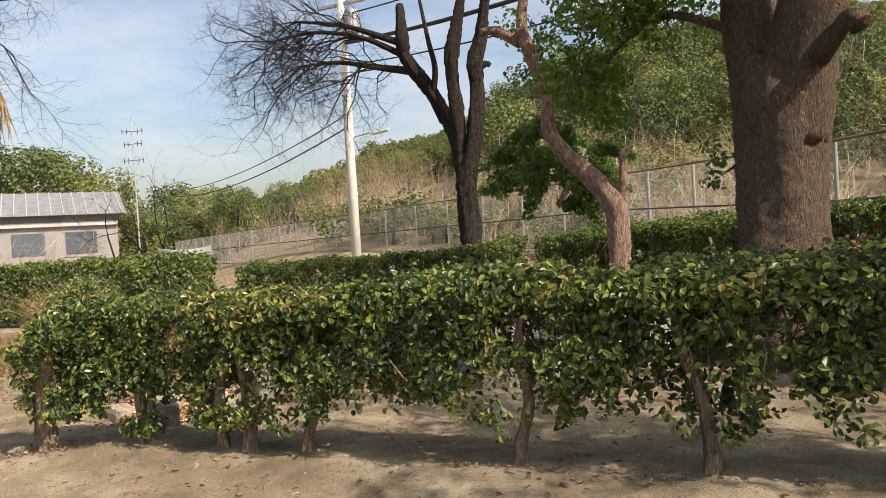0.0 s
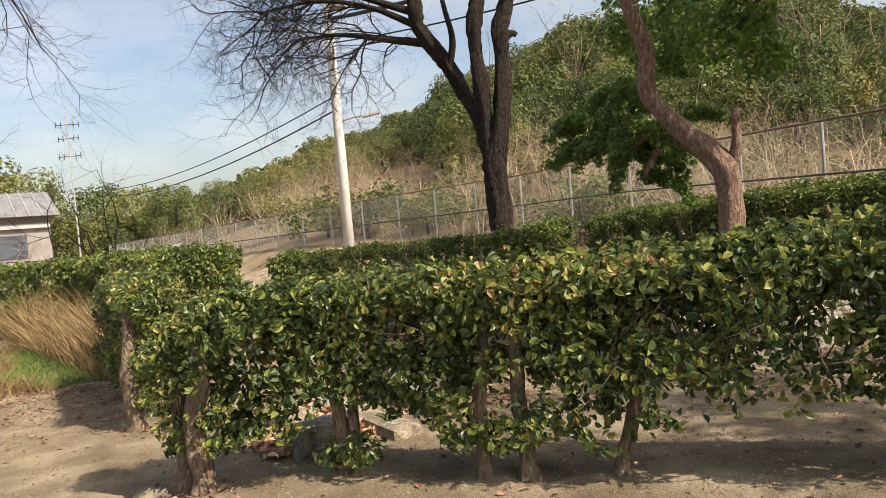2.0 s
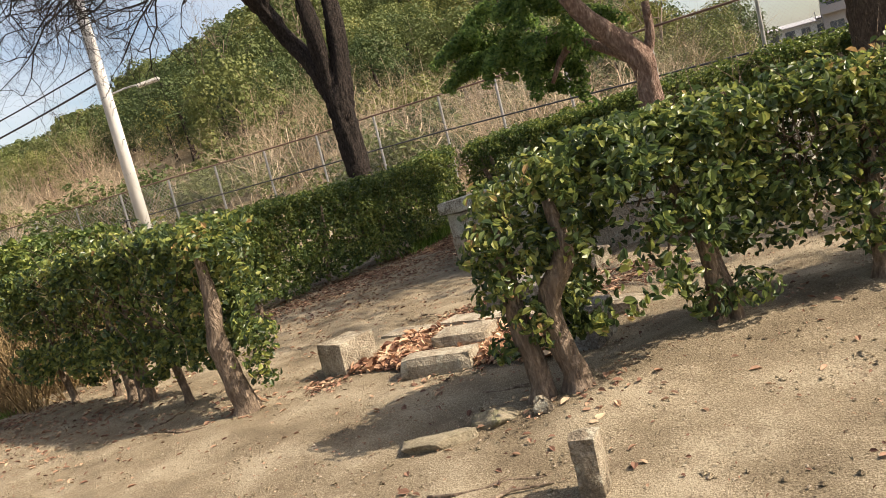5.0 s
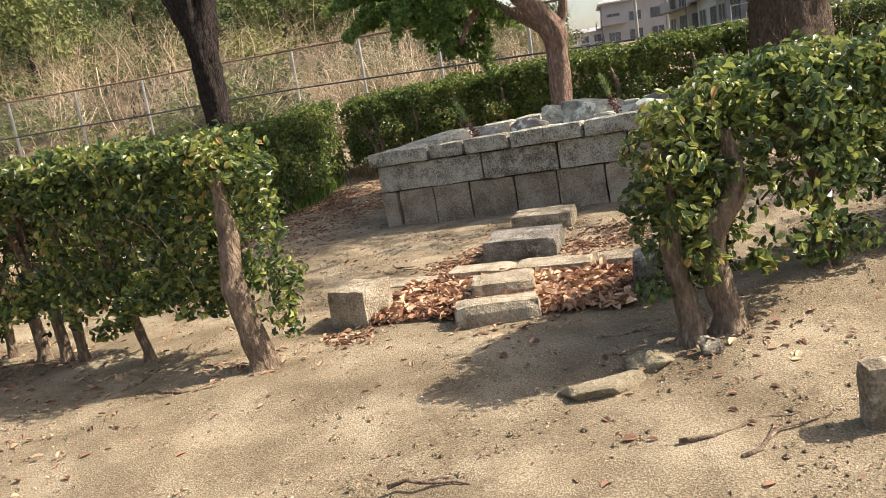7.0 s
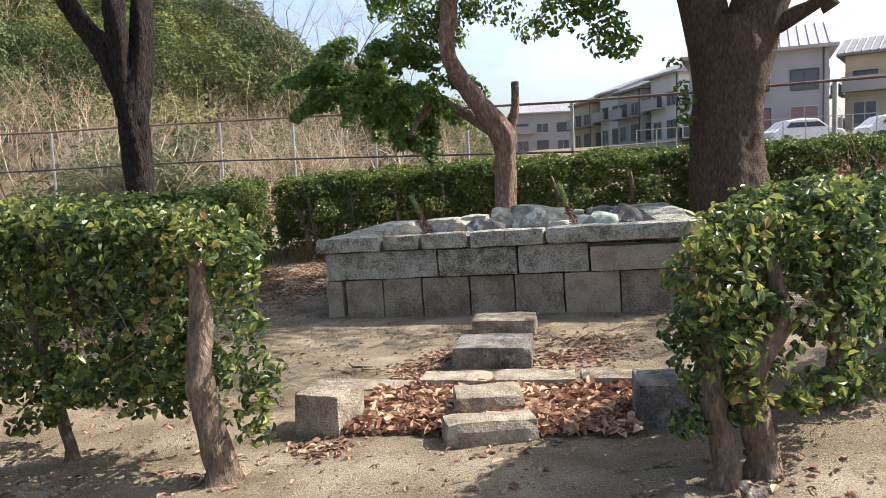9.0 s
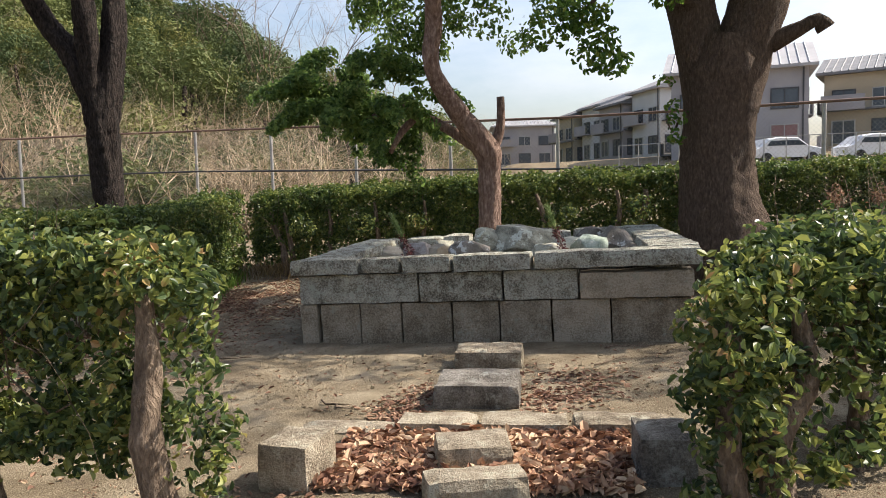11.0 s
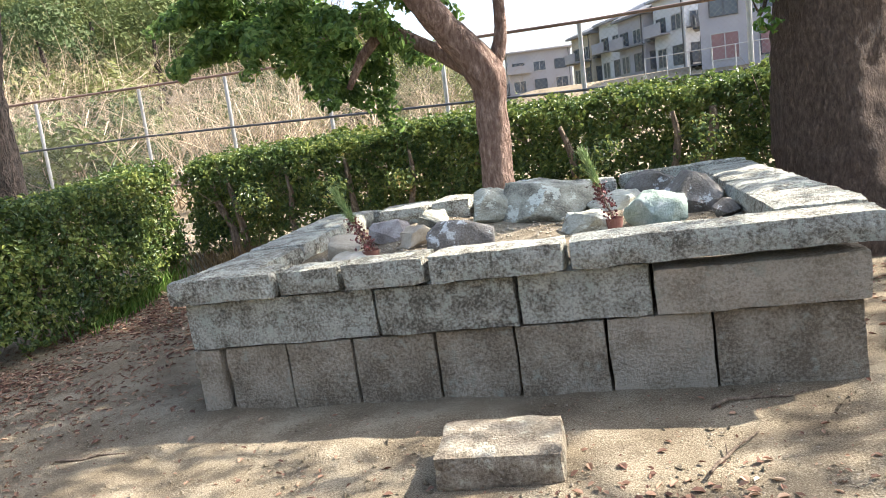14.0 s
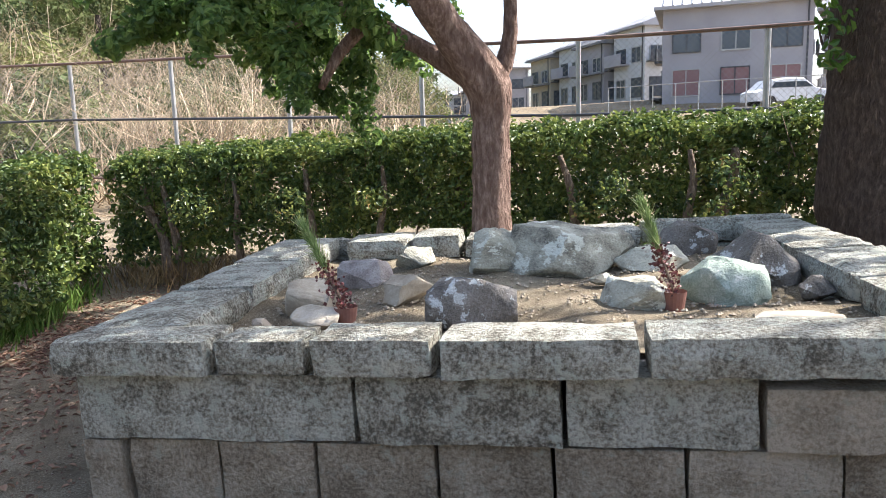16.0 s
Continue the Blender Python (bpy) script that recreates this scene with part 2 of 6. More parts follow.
BARK_H = bark_material("hedge_stem_bark", (0.11, 0.078, 0.055), (0.50, 0.38, 0.27), 16, 0.02)
STEEL = material("galvanised_steel", [(0.2, (0.30, 0.30, 0.29)), (0.8, (0.52, 0.51, 0.49))], 6, 0.5, 0.1, 60, metal=0.6)
WIRE = material("fence_wire", [(0.2, (0.24, 0.23, 0.21)), (0.8, (0.40, 0.39, 0.36))], 6, 0.6, 0, 60, metal=0.4)
RUST = material("rusty_fence_steel", [(0.2, (0.10, 0.06, 0.045)), (0.8, (0.26, 0.17, 0.13))], 3, 0.8, 0.2, 40)
BLACK = material("black_rubber", [(0.2, (0.012, 0.012, 0.012)), (0.8, (0.03, 0.03, 0.03))], 6, 0.6, 0, 60)
CONC = material("pole_concrete", [(0.2, (0.45, 0.43, 0.40)), (0.8, (0.66, 0.64, 0.60))], 5, 0.85, 0.3, 60, (1, 1, 0.4))
FAR_WALL = material("faded_render", [(0.2, (0.19, 0.178, 0.172)), (0.8, (0.29, 0.275, 0.265))], 0.9, 0.9, 0.1, 20)
PLASTER = material("grey_render", [(0.2, (0.31, 0.295, 0.305)), (0.8, (0.40, 0.385, 0.395))], 0.6, 0.9, 0.1, 20, per="object", jitter=0.1)
WHITE = material("white_render", [(0.2, (0.52, 0.52, 0.515)), (0.8, (0.64, 0.64, 0.63))], 0.6, 0.9, 0.1, 20, per="object", jitter=0.06)
CREAM = material("cream_render", [(0.2, (0.42, 0.35, 0.25)), (0.8, (0.52, 0.45, 0.33))], 0.6, 0.9, 0.1, 20)
ROOF = material("grey_roof_tile", [(0.2, (0.12, 0.12, 0.125)), (0.8, (0.23, 0.23, 0.235))], 2, 0.7, 0.2, 20)
ROOF_L = material("pale_roof_sheet", [(0.2, (0.30, 0.29, 0.30)), (0.8, (0.43, 0.42, 0.42))], 1, 0.7, 0.2, 20)
PINKROOF = material("maroon_shutter", [(0.2, (0.20, 0.10, 0.10)), (0.8, (0.30, 0.17, 0.16))], 2, 0.7, 0.1, 20)
DARKTRIM = material("dark_trim", [(0.2, (0.04, 0.04, 0.045)), (0.8, (0.08, 0.08, 0.09))], 2, 0.6, 0, 20)
GLASS = material("window_glass", [(0.2, (0.05, 0.06, 0.075)), (0.8, (0.10, 0.115, 0.14))], 0.8, 0.12, 0, 10)
CARPAINT = material("white_car_paint", [(0.2, (0.74, 0.75, 0.77)), (0.8, (0.80, 0.81, 0.82))], 1, 0.25, 0, 10)
TERRA = material("terracotta", [(0.2, (0.16, 0.065, 0.045)), (0.8, (0.27, 0.125, 0.085))], 8, 0.8, 0.2, 60)
BERRY = material("red_berry", [(0.2, (0.06, 0.018, 0.014)), (0.8, (0.20, 0.05, 0.038))], 30, 0.5, 0, 60, per="island", jitter=0.3)
PINE = material("pine_needle", [(0.1, (0.12, 0.19, 0.05)), (0.6, (0.27, 0.34, 0.11)), (0.9, (0.42, 0.46, 0.2))], 20, 0.5, 0, 40, per="island",
                jitter=0.3, leafy=0.2)
SHEET = material("white_sheet", [(0.2, (0.42, 0.43, 0.43)), (0.8, (0.54, 0.55, 0.55))], 1, 0.7, 0.1, 20)


# ---- small builders ----
rng = np.random.default_rng(7)


def link_mesh(name, verts, faces, mat, parent=None, smooth=False, label="", loc=None):
    me = bpy.data.meshes.new(name)
    me.from_pydata([tuple(v) for v in verts] if not isinstance(verts, np.ndarray) else verts.tolist(), [], faces if isinstance(faces, list) else faces.tolist())
    if smooth:
        me.polygons.foreach_set("use_smooth", [True] * len(me.polygons))
    me.materials.append(mat)
    ob = new(name, me)
    if parent:
        ob.parent = parent
    if loc is not None:
        ob.location = loc
    if label:
        ob["label"] = label
    return ob


def part(name, bm, mat, parent=None, label="", smooth=False):
    me = bpy.data.meshes.new(name)
    bm.to_mesh(me)
    bm.free()
    if smooth:
        me.polygons.foreach_set("use_smooth", [True] * len(me.polygons))
    me.materials.append(mat)
    ob = new(name, me)
    if parent:
        ob.parent = parent
    if label:
        ob["label"] = label
    return ob


def thing(name, loc, label, category, group="", rz=0.0, kind=""):
    ob = new(name)
    ob.matrix_basis = pose(*loc, 0, 0, rz)
    return tagged(ob, label, category, group, kind)


def add_box(bm, x0, x1, y0, y1, z0, z1, bevel=0.0, rough=0.0, cuts=0):
    r = bmesh.ops.create_cube(bm, size=1)
    vs = r["verts"]
    for v in vs:
        v.co = Vector((x0 if v.co.x < 0 else x1, y0 if v.co.y < 0 else y1, z0 if v.co.z < 0 else z1))
    es = list({e for v in vs for e in v.link_edges})
    if bevel:
        o = bmesh.ops.bevel(bm, geom=es, offset=bevel, segments=2, affect="EDGES")
    return vs


def rough_block(sx, sy, sz, seed, cut=0.09, amp=0.012, bevel=0.02):
    """A hewn stone centred on x, y with its base at z 0: chipped edges and an uneven face."""
    bm = bmesh.new()
    nx, ny, nz = (max(2, int(round(s / cut))) for s in (sx, sy, sz))
    bmesh.ops.create_cube(bm, size=1)
    for axis, k in ((0, nx), (1, ny), (2, nz)):
        for i in range(1, k):
            co, no = Vector((0, 0, 0)), Vector((0, 0, 0))
            co[axis], no[axis] = -0.5 + i / k, 1
            bmesh.ops.bisect_plane(bm, geom=bm.verts[:] + bm.edges[:] + bm.faces[:], plane_co=co, plane_no=no)
    off = Vector((seed * 3.7, seed * 1.3, seed * 2.1))
    for v in bm.verts:
        c = v.co.copy()
        p = Vector((c.x * sx, c.y * sy, (c.z + 0.5) * sz))
        edge = sum(1 for k in c if abs(k) > 0.499)
        n = noise.noise(p * 5 + off) * 0.7 + noise.noise(p * 14 + off) * 0.45
        d = Vector((math.copysign(1, c.x) if abs(c.x) > 0.499 else 0, math.copysign(1, c.y) if abs(c.y) > 0.499 else 0,
                    math.copysign(1, c.z) if abs(c.z) > 0.499 else 0))
        push = amp * n
        if edge >= 2:
            push -= bevel * (0.35 + 0.5 * abs(noise.noise(p * 7 + off)) * (edge - 1))
        v.co = p + d * push
    return bm


def tube_data(pts, radii, sides=8, rough=0.0, seed=0.0):
    """Vertices and faces of a tube along pts, with capped ends."""
    pts = [Vector(p) for p in pts]
    V, F = [], []
    up = None
    for i, p in enumerate(pts):
        d = (pts[min(i + 1, len(pts) - 1)] - pts[max(i - 1, 0)]).normalized()
        if up is None:
            up = Vector((0, 1, 0)) if abs(d.y) < 0.9 else Vector((1, 0, 0))
        a = (up - d * up.dot(d)).normalized()
        up = a
        b = d.cross(a)
        for k in range(sides):
            t = 2 * math.pi * k / sides
            w = a * math.cos(t) + b * math.sin(t)
            r = radii[i]
            if rough:
                q = p + w * r
                r *= 1 + rough * (noise.noise(Vector((w.x * 2 + seed, w.y * 2, q.z * 1.1 + w.z))) + 0.5 * noise.noise(q * 9 + Vector((seed, 0, 0))))
            V.append(p + w * r)
    n = len(pts)
    for i in range(n - 1):
        for k in range(sides):
            k2 = (k + 1) % sides
            F.append((i * sides + k, i * sides + k2, (i + 1) * sides + k2, (i + 1) * sides + k))
    F.append(tuple(range(sides))[::-1])
    F.append(tuple((n - 1) * sides + k for k in range(sides)))
    return V, F


def smooth_path(pts, radii, step=0.15):
    """Catmull-Rom through pts; radii go along."""
    P = [np.array(p, float) for p in pts]
    P = [2 * P[0] - P[1]] + P + [2 * P[-1] - P[-2]]
    R = [radii[0]] + list(radii) + [radii[-1]]
    out, rr = [], []
    for i in range(1, len(P) - 2):
        k = max(2, int(np.linalg.norm(P[i + 1] - P[i]) / step))
        for j in range(k):
            t = j / k
            q = 0.5 * (2 * P[i] + (P[i + 1] - P[i - 1]) * t + (2 * P[i - 1] - 5 * P[i] + 4 * P[i + 1] - P[i + 2]) * t * t
                       + (3 * P[i] - P[i - 1] - 3 * P[i + 1] + P[i + 2]) * t ** 3)
            out.append(q)
            rr.append(R[i] + (R[i + 1] - R[i]) * t)
    out.append(P[-2])
    rr.append(R[-2])
    return out, rr


def limb(name, pts, radii, mat, parent, sides=12, rough=0.18, step=0.12, label=""):
    p, r = smooth_path(pts, radii, step)
    V, F = tube_data(p, r, sides, rough, len(p) * 0.37)
    return link_mesh(name, V, F, mat, parent, True, label)


def merged(name, pieces, mat, parent, label="", smooth=True):
    V, F = [], []
    for v, f in pieces:
        o = len(V)
        V += list(v)
        F += [tuple(i + o for i in q) for q in f]
    ob = link_mesh(name, V, F, mat, parent, smooth, label)
    return ob


def leaves(name, pos, nor, size, mat, parent, aspect=0.55, spread=0.7, droop=0.0, curl=0.16, six=True, seed=1):
    """One mesh of many folded leaves at pos, facing about nor."""
    g = np.random.default_rng(seed)
    n = len(pos)
    nor = nor + g.normal(0, 1, (n, 3)) * np.reshape(spread, (-1, 1))
    nor /= np.linalg.norm(nor, axis=1, keepdims=True) + 1e-9
    ax = g.normal(0, 1, (n, 3))
    ax[:, 2] -= droop
    ax -= nor * (ax * nor).sum(1, keepdims=True)
    ax /= np.linalg.norm(ax, axis=1, keepdims=True) + 1e-9
    side = np.cross(nor, ax)
    L = (size * g.uniform(0.65, 1.25, n))[:, None]
    W = L * aspect * 0.5 * g.uniform(0.8, 1.2, n)[:, None]
    c = L * curl
    if six:
        rows = [pos - ax * L * 0.5, pos - ax * L * 0.18 + side * W + nor * c, pos + ax * L * 0.2 + side * W * 0.85 + nor * c,
                pos + ax * L * 0.5 - nor * c * 0.6, pos + ax * L * 0.2 - side * W * 0.85 + nor * c, pos - ax * L * 0.18 - side * W + nor * c]
        V = np.stack(rows, 1).reshape(-1, 3)
        b = np.arange(n)[:, None] * 6
        F = np.concatenate([b + np.array([[0, 1, 2, 3]]), b + np.array([[0, 3, 4, 5]])], 0)
    else:
        rows = [pos - ax * L * 0.5, pos + side * W + nor * c, pos + ax * L * 0.5, pos - side * W + nor * c]
        V = np.stack(rows, 1).reshape(-1, 3)
        b = np.arange(n)[:, None] * 4
        F = b + np.array([[0, 1, 2, 3]])
    ob = link_mesh(name, V, F, mat, parent)
    ob["kind"] = "stuff"
    return ob


def wob(p, f=1.0, s=0.0):
    """Cheap smooth noise of rows of points, about -1 to 1."""
    x, y, z = (p * f).T
    return (np.sin(x * 1.7 + 1.3 * np.sin(y * 1.1 + s) + s) + np.sin(y * 2.3 + 1.1 * np.sin(z * 1.9 + s * 2)) + np.sin(z * 2.1 + 1.4 * np.sin(x * 1.3 + s * 3) + 2 * s)) / 3


def twig_net(starts, n_per, length, r0, seed, up=0.4, splits=3, bend=0.5, sides=3, tip=0.5, k=4):
    """Forking twigs: pieces for merged()."""
    g = random.Random(seed)
    out = []

    def grow(p, d, ln, r, depth):
        pts, rr = [p], [r]
        for i in range(k):
            d = (d + Vector((g.gauss(0, bend), g.gauss(0, bend), g.gauss(0, bend))) * 0.3 + Vector((0, 0, up * 0.12))).normalized()
            p = p + d * ln / k
            pts.append(p)
            rr.append(r * (1 - (1 - tip) * (i + 1) / k))
            if depth > 0 and (i >= 1 or g.random() < 0.3):
                for _ in range(1 if g.random() < 0.65 else 2):
                    dd = (d + Vector((g.gauss(0, 1), g.gauss(0, 1), g.gauss(0, 0.8))) * 0.65).normalized()
                    grow(p, dd, ln * g.uniform(0.45, 0.75), rr[-1] * 0.65, depth - 1)
        out.append(tube_data(pts, rr, sides))
    for p, d in starts:
        for _ in range(n_per):
            dd = (Vector(d) + Vector((g.gauss(0, 0.3), g.gauss(0, 0.3), g.gauss(0, 0.3)))).normalized()
            grow(Vector(p), dd, length * g.uniform(0.7, 1.2), r0, splits)
    return out


# ---- ground: one sheet from the path to the wooded hill ----
def ease(t):
    t = np.clip(t, 0, 1)
    return t * t * (3 - 2 * t)


BEAR = np.array([60, 92, 101, 105, 109, 113, 120, 127, 136, 148, 157, 166, 174, 181, 190, 205])
ELEV = np.array([0, 0, 0.3, 2.0, 6.0, 9.2, 13.2, 15.2, 14.6, 10.6, 7.9, 4.6, 1.7, 0.5, 0.3, 0])
RIDGE = 125.0
HEDGE_R = [(3.38, -3.98), (4.0, -3.24), (4.85, -2.55), (6.45, -1.15), (8.4, 0.55), (11.0, 2.6)]


def ground_z(x, y):
    x, y = np.asarray(x, float), np.asarray(y, float)
    z = 0.028 * np.clip(x, -3, 11) - 0.03 * np.clip(-y, 0, 6) / 4
    z = z + 0.5 * ease((y - 2.2) / 4.5)
    d = np.full(np.shape(x), 9.0)
    for (ax, ay), (bx, by) in zip(HEDGE_R, HEDGE_R[1:]):
        ux, uy = bx - ax, by - ay
        t = np.clip(((x - ax) * ux + (y - ay) * uy) / (ux * ux + uy * uy), 0, 1)
        d = np.minimum(d, np.hypot(x - ax - ux * t, y - ay - uy * t))
    z = z + 0.09 * np.exp(-(d / 0.55) ** 2) * ease((x - 3.0) / 0.9)
    dx, dy = x - 5.0, y + 5.0
    r, b = np.hypot(dx, dy), np.degrees(np.arctan2(dy, dx)) % 360
    e = np.interp(b, BEAR, ELEV)
    top = np.maximum(RIDGE * np.tan(np.radians(e)) - 4.5 * (e > 1), 0)
    z = z + top * np.clip((r - 20) / (RIDGE - 20), 0, 1) ** 1.05 * ease((r - 18) / 8)
    z = z + (1.7 * ease((r - 20) / 24) + 1.2 * ease((r - 45) / 7)) * ease((104 - b) / 8) * ease((b - 20) / 20)
    return z


def axis(lo, hi, step, far, growth=1.16):
    mid = np.arange(lo, hi + 1e-6, step)
    out, s = [], step
    a, b = lo, hi
    left, right = [], []
    while b < far:
        s *= growth
        s = min(s, 60)
        a, b = a - s, b + s
        left.append(a)
        right.append(b)
    return np.concatenate([left[::-1], mid, right])


gx, gy = axis(-5.0, 9.5, 0.075, 900), axis(-7.5, 5.0, 0.075, 900)
GX, GY = np.meshgrid(gx, gy)
GZ = ground_z(GX, GY)
pp = np.stack([GX.ravel(), GY.ravel(), 0 * GX.ravel()], 1)
near = np.exp(-(np.hypot(GX - 2.5, GY + 2) / 12) ** 4)
rel = np.array([noise.noise(Vector((p[0] * 2.2, p[1] * 2.2, 0))) * 0.022 + noise.noise(Vector((p[0] * 7, p[1] * 7, 3))) * 0.009 for p in pp])
GZ = GZ + rel.reshape(GX.shape) * near
ny_, nx_ = GX.shape
ii = (np.arange(ny_ - 1)[:, None] * nx_ + np.arange(nx_ - 1)[None, :]).ravel()
ground = link_mesh("ground", np.stack([GX.ravel(), GY.ravel(), GZ.ravel()], 1), np.stack([ii, ii + 1, ii + nx_ + 1, ii + nx_], 1), SAND, None, True)
ground.data.materials.append(SLOPE_FLOOR)
cx_, cy_ = (GX[:-1, :-1]).ravel(), (GY[:-1, :-1]).ravel()
far_ = np.hypot(cx_ - 3, cy_ + 3)
back_ = (cy_ > np.interp(cx_, [-60, -25, -10, -6, 2.5, 13], [2, 5.6, 8.8, 9.0, 6.9, 5.0])) | (far_ > 26)
ground.data.polygons.foreach_set("material_index", back_.astype(np.int32))
tagged(ground, "dry sandy park earth rising to a hillside", "ground", kind="structure")


def gz(x, y):
    return float(ground_z(x, y))


# ---- stone enclosure ----
SLOPE = 0.03
SKEW = 0.06


def block(parent, name, x0, x1, y0, y1, z0, z1, seed, label="", amp=0.010, cut=0.085, tilt=0.0, bevel=0.010, mat=STONE_O):
    bm = rough_block(x1 - x0, y1 - y0, z1 - z0, seed, cut, amp, bevel)
    xc, yc = (x0 + x1) / 2, (y0 + y1) / 2
    k = SKEW * (1 - min(max(yc / 3.0, 0), 1))
    turn = -math.degrees(math.atan(k)) if yc < 0.28 else 0.0
    bmesh.ops.transform(bm, matrix=pose(xc, yc - k * (xc - 2.0), z0 + SLOPE * xc, 0, tilt - math.degrees(SLOPE), turn), verts=bm.verts)
    return part(name, bm, mat, parent, label)


def stone_enclosure():
    e = thing("stone_planter", (0, 0, 0), "weathered grey hewn-stone planter filled with earth and rocks", "stone planter")
    lower = [0, 0.19, 0.215, 0.645, 1.08, 1.59, 2.055, 2.555, 3.10, 3.82]
    for i in range(len(lower) - 1):
        if i == 1:
            continue
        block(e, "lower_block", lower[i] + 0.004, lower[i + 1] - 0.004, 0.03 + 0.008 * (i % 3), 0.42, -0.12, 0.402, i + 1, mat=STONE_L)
    upper = [-0.01, 1.255, 2.085, 2.80, 3.83]
    tops = [0.70, 0.695, 0.695, 0.655]
    for i in range(4):
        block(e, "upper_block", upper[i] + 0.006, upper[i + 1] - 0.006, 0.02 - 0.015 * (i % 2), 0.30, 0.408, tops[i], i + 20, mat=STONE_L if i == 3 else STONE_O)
    cap = [-0.10, 0.655, 1.075, 1.60, 2.37, 3.90]
    y0 = [-0.05, -0.03, -0.045, -0.06, -0.055]
    th = [0.70, 0.70, 0.695, 0.695, 0.695]
    hi = [0.865, 0.86, 0.865, 0.865, 0.865]
    for i in range(5):
        block(e, "coping_stone", cap[i] + 0.012, cap[i + 1] - 0.012, y0[i], 0.25 - 0.03 * (i % 2), th[i] + 0.004, hi[i], i + 40, bevel=0.02)
    # the other three sides: courses and coping
    for k, (a, b) in enumerate([(0.30, 1.2), (1.2, 2.05), (2.05, 2.95)]):
        block(e, "side_block", 0.0, 0.42, a + 0.008, b - 0.008, -0.12, 0.345, 60 + k)
        block(e, "side_block", 0.0, 0.42, a + 0.008, b - 0.008, 0.355, 0.70, 65 + k)
        block(e, "side_block", 3.42, 3.84, a + 0.008, b - 0.008, -0.12, 0.345, 70 + k)
        block(e, "side_block", 3.42, 3.84, a + 0.008, b - 0.008, 0.355, 0.70, 75 + k)
    for k, (a, b) in enumerate([(0.26, 1.1), (1.1, 1.95), (1.95, 3.0)]):
        block(e, "coping_stone", -0.09, 0.40, a + 0.01, b - 0.01, 0.705, 0.86 + 0.01 * k, 80 + k, bevel=0.03)
    for k, (a, b) in enumerate([(0.26, 0.95), (0.95, 1.75), (1.75, 2.35), (2.35, 3.02)]):
        block(e, "coping_stone", 3.44, 3.93, a + 0.01, b - 0.01, 0.705, 0.875, 86 + k, bevel=0.035)
    for k, (a, b) in enumerate([(-0.06, 0.5), (0.5, 1.02), (1.02, 1.42), (1.42, 2.0), (2.0, 2.75), (2.75, 3.9)]):
        block(e, "back_block", a + 0.006, b - 0.006, 2.72 if 0 < k < 5 else 2.95, 3.12, -0.05, 0.70, 92 + k)
        block(e, "coping_stone", a + 0.01, b - 0.01, 2.70 if 0 < k < 5 else 2.99, 3.14, 0.705, 0.86 + 0.02 * ((k * 7) % 3), 99 + k, bevel=0.035)
    bm = bmesh.new()
    bmesh.ops.create_grid(bm, x_segments=70, y_segments=48, size=0.5)
    for v in bm.verts:
        x, y = 1.92 + v.co.x * 3.2, 1.49 + v.co.y * 2.56
        v.co = Vector((x, y, 0.715 + SLOPE * x + 0.05 * noise.noise(Vector((x * 2, y * 2, 5))) + 0.012 * noise.noise(Vector((x * 11, y * 11, 1)))))
    part("earth_fill", bm, SAND, e, "pale sandy earth fill", True)
    return e


stone_enclosure()


def rock(name, x, y, z, sx, sy, sz, seed, mat, rz=0, rx=0, label="", boxy=3.0, points=18, category="rock"):
    """A broken stone: the hull of a few scattered corners, its edges worn, its faces uneven."""
    g = random.Random(seed)
    off = Vector((seed * 5.1, seed * 2.3, seed * 1.7))
    bm = bmesh.new()
    for _ in range(points):
        v = Vector((g.gauss(0, 1), g.gauss(0, 1), g.gauss(0, 1)))
        v /= (abs(v.x) ** boxy + abs(v.y) ** boxy + abs(v.z) ** boxy) ** (1 / boxy)
        bm.verts.new((v.x * sx, v.y * sy, v.z * sz))
    r = bmesh.ops.convex_hull(bm, input=bm.verts[:])
    bmesh.ops.delete(bm, geom=[e for e in set(r["geom_interior"]) if isinstance(e, bmesh.types.BMVert)], context="VERTS")
    bmesh.ops.dissolve_limit(bm, angle_limit=radians(14), verts=bm.verts[:], edges=bm.edges[:])
    size = min(sx, sy, sz)
    bmesh.ops.bevel(bm, geom=bm.edges[:], offset=size * 0.13, segments=2, profile=0.6, affect="EDGES", clamp_overlap=True)
    bmesh.ops.triangulate(bm, faces=bm.faces[:])
    for _ in range(2):
        long = [e for e in bm.edges if e.calc_length() > size * 0.22]
        bmesh.ops.subdivide_edges(bm, edges=long, cuts=1)
        bmesh.ops.triangulate(bm, faces=bm.faces[:])
    bm.normal_update()
    for v in bm.verts:
        c = v.co
        v.co = c + v.normal * size * (0.13 * noise.noise(c * (0.9 / size) + off) + 0.07 * noise.noise(c * (3.0 / size) + off) + 0.04 * noise.noise(Vector((c.x, c.y, c.z * 3)) * (5.0 / size) + off))
    ob = part(name, bm, mat, None, smooth=True)
    ob.matrix_basis = pose(x, y, z, rx, 0, rz)
    return tagged(ob, label, category, "rocks in the planter" if z > 0.4 else "")


def slab(name, x, y, w, d, h, rz, seed, label, sink=0.06, rx=0, ry=0, top_ridge=0.0, mat=WORN):
    bm = rough_block(w, d, h + sink, seed, 0.07, 0.013, 0.024)
    if top_ridge:
        for v in bm.verts:
            if v.co.z > h * 0.8:
                v.co.z -= top_ridge * abs(math.sin((v.co.y / d + 0.62) * math.pi * 1.0)) ** 6
    ob = part(name, bm, mat)
    ob.matrix_basis = pose(x, y, gz(x, y) - sink, rx, ry, rz)
    return tagged(ob, label, "stone block", "stones before the planter")


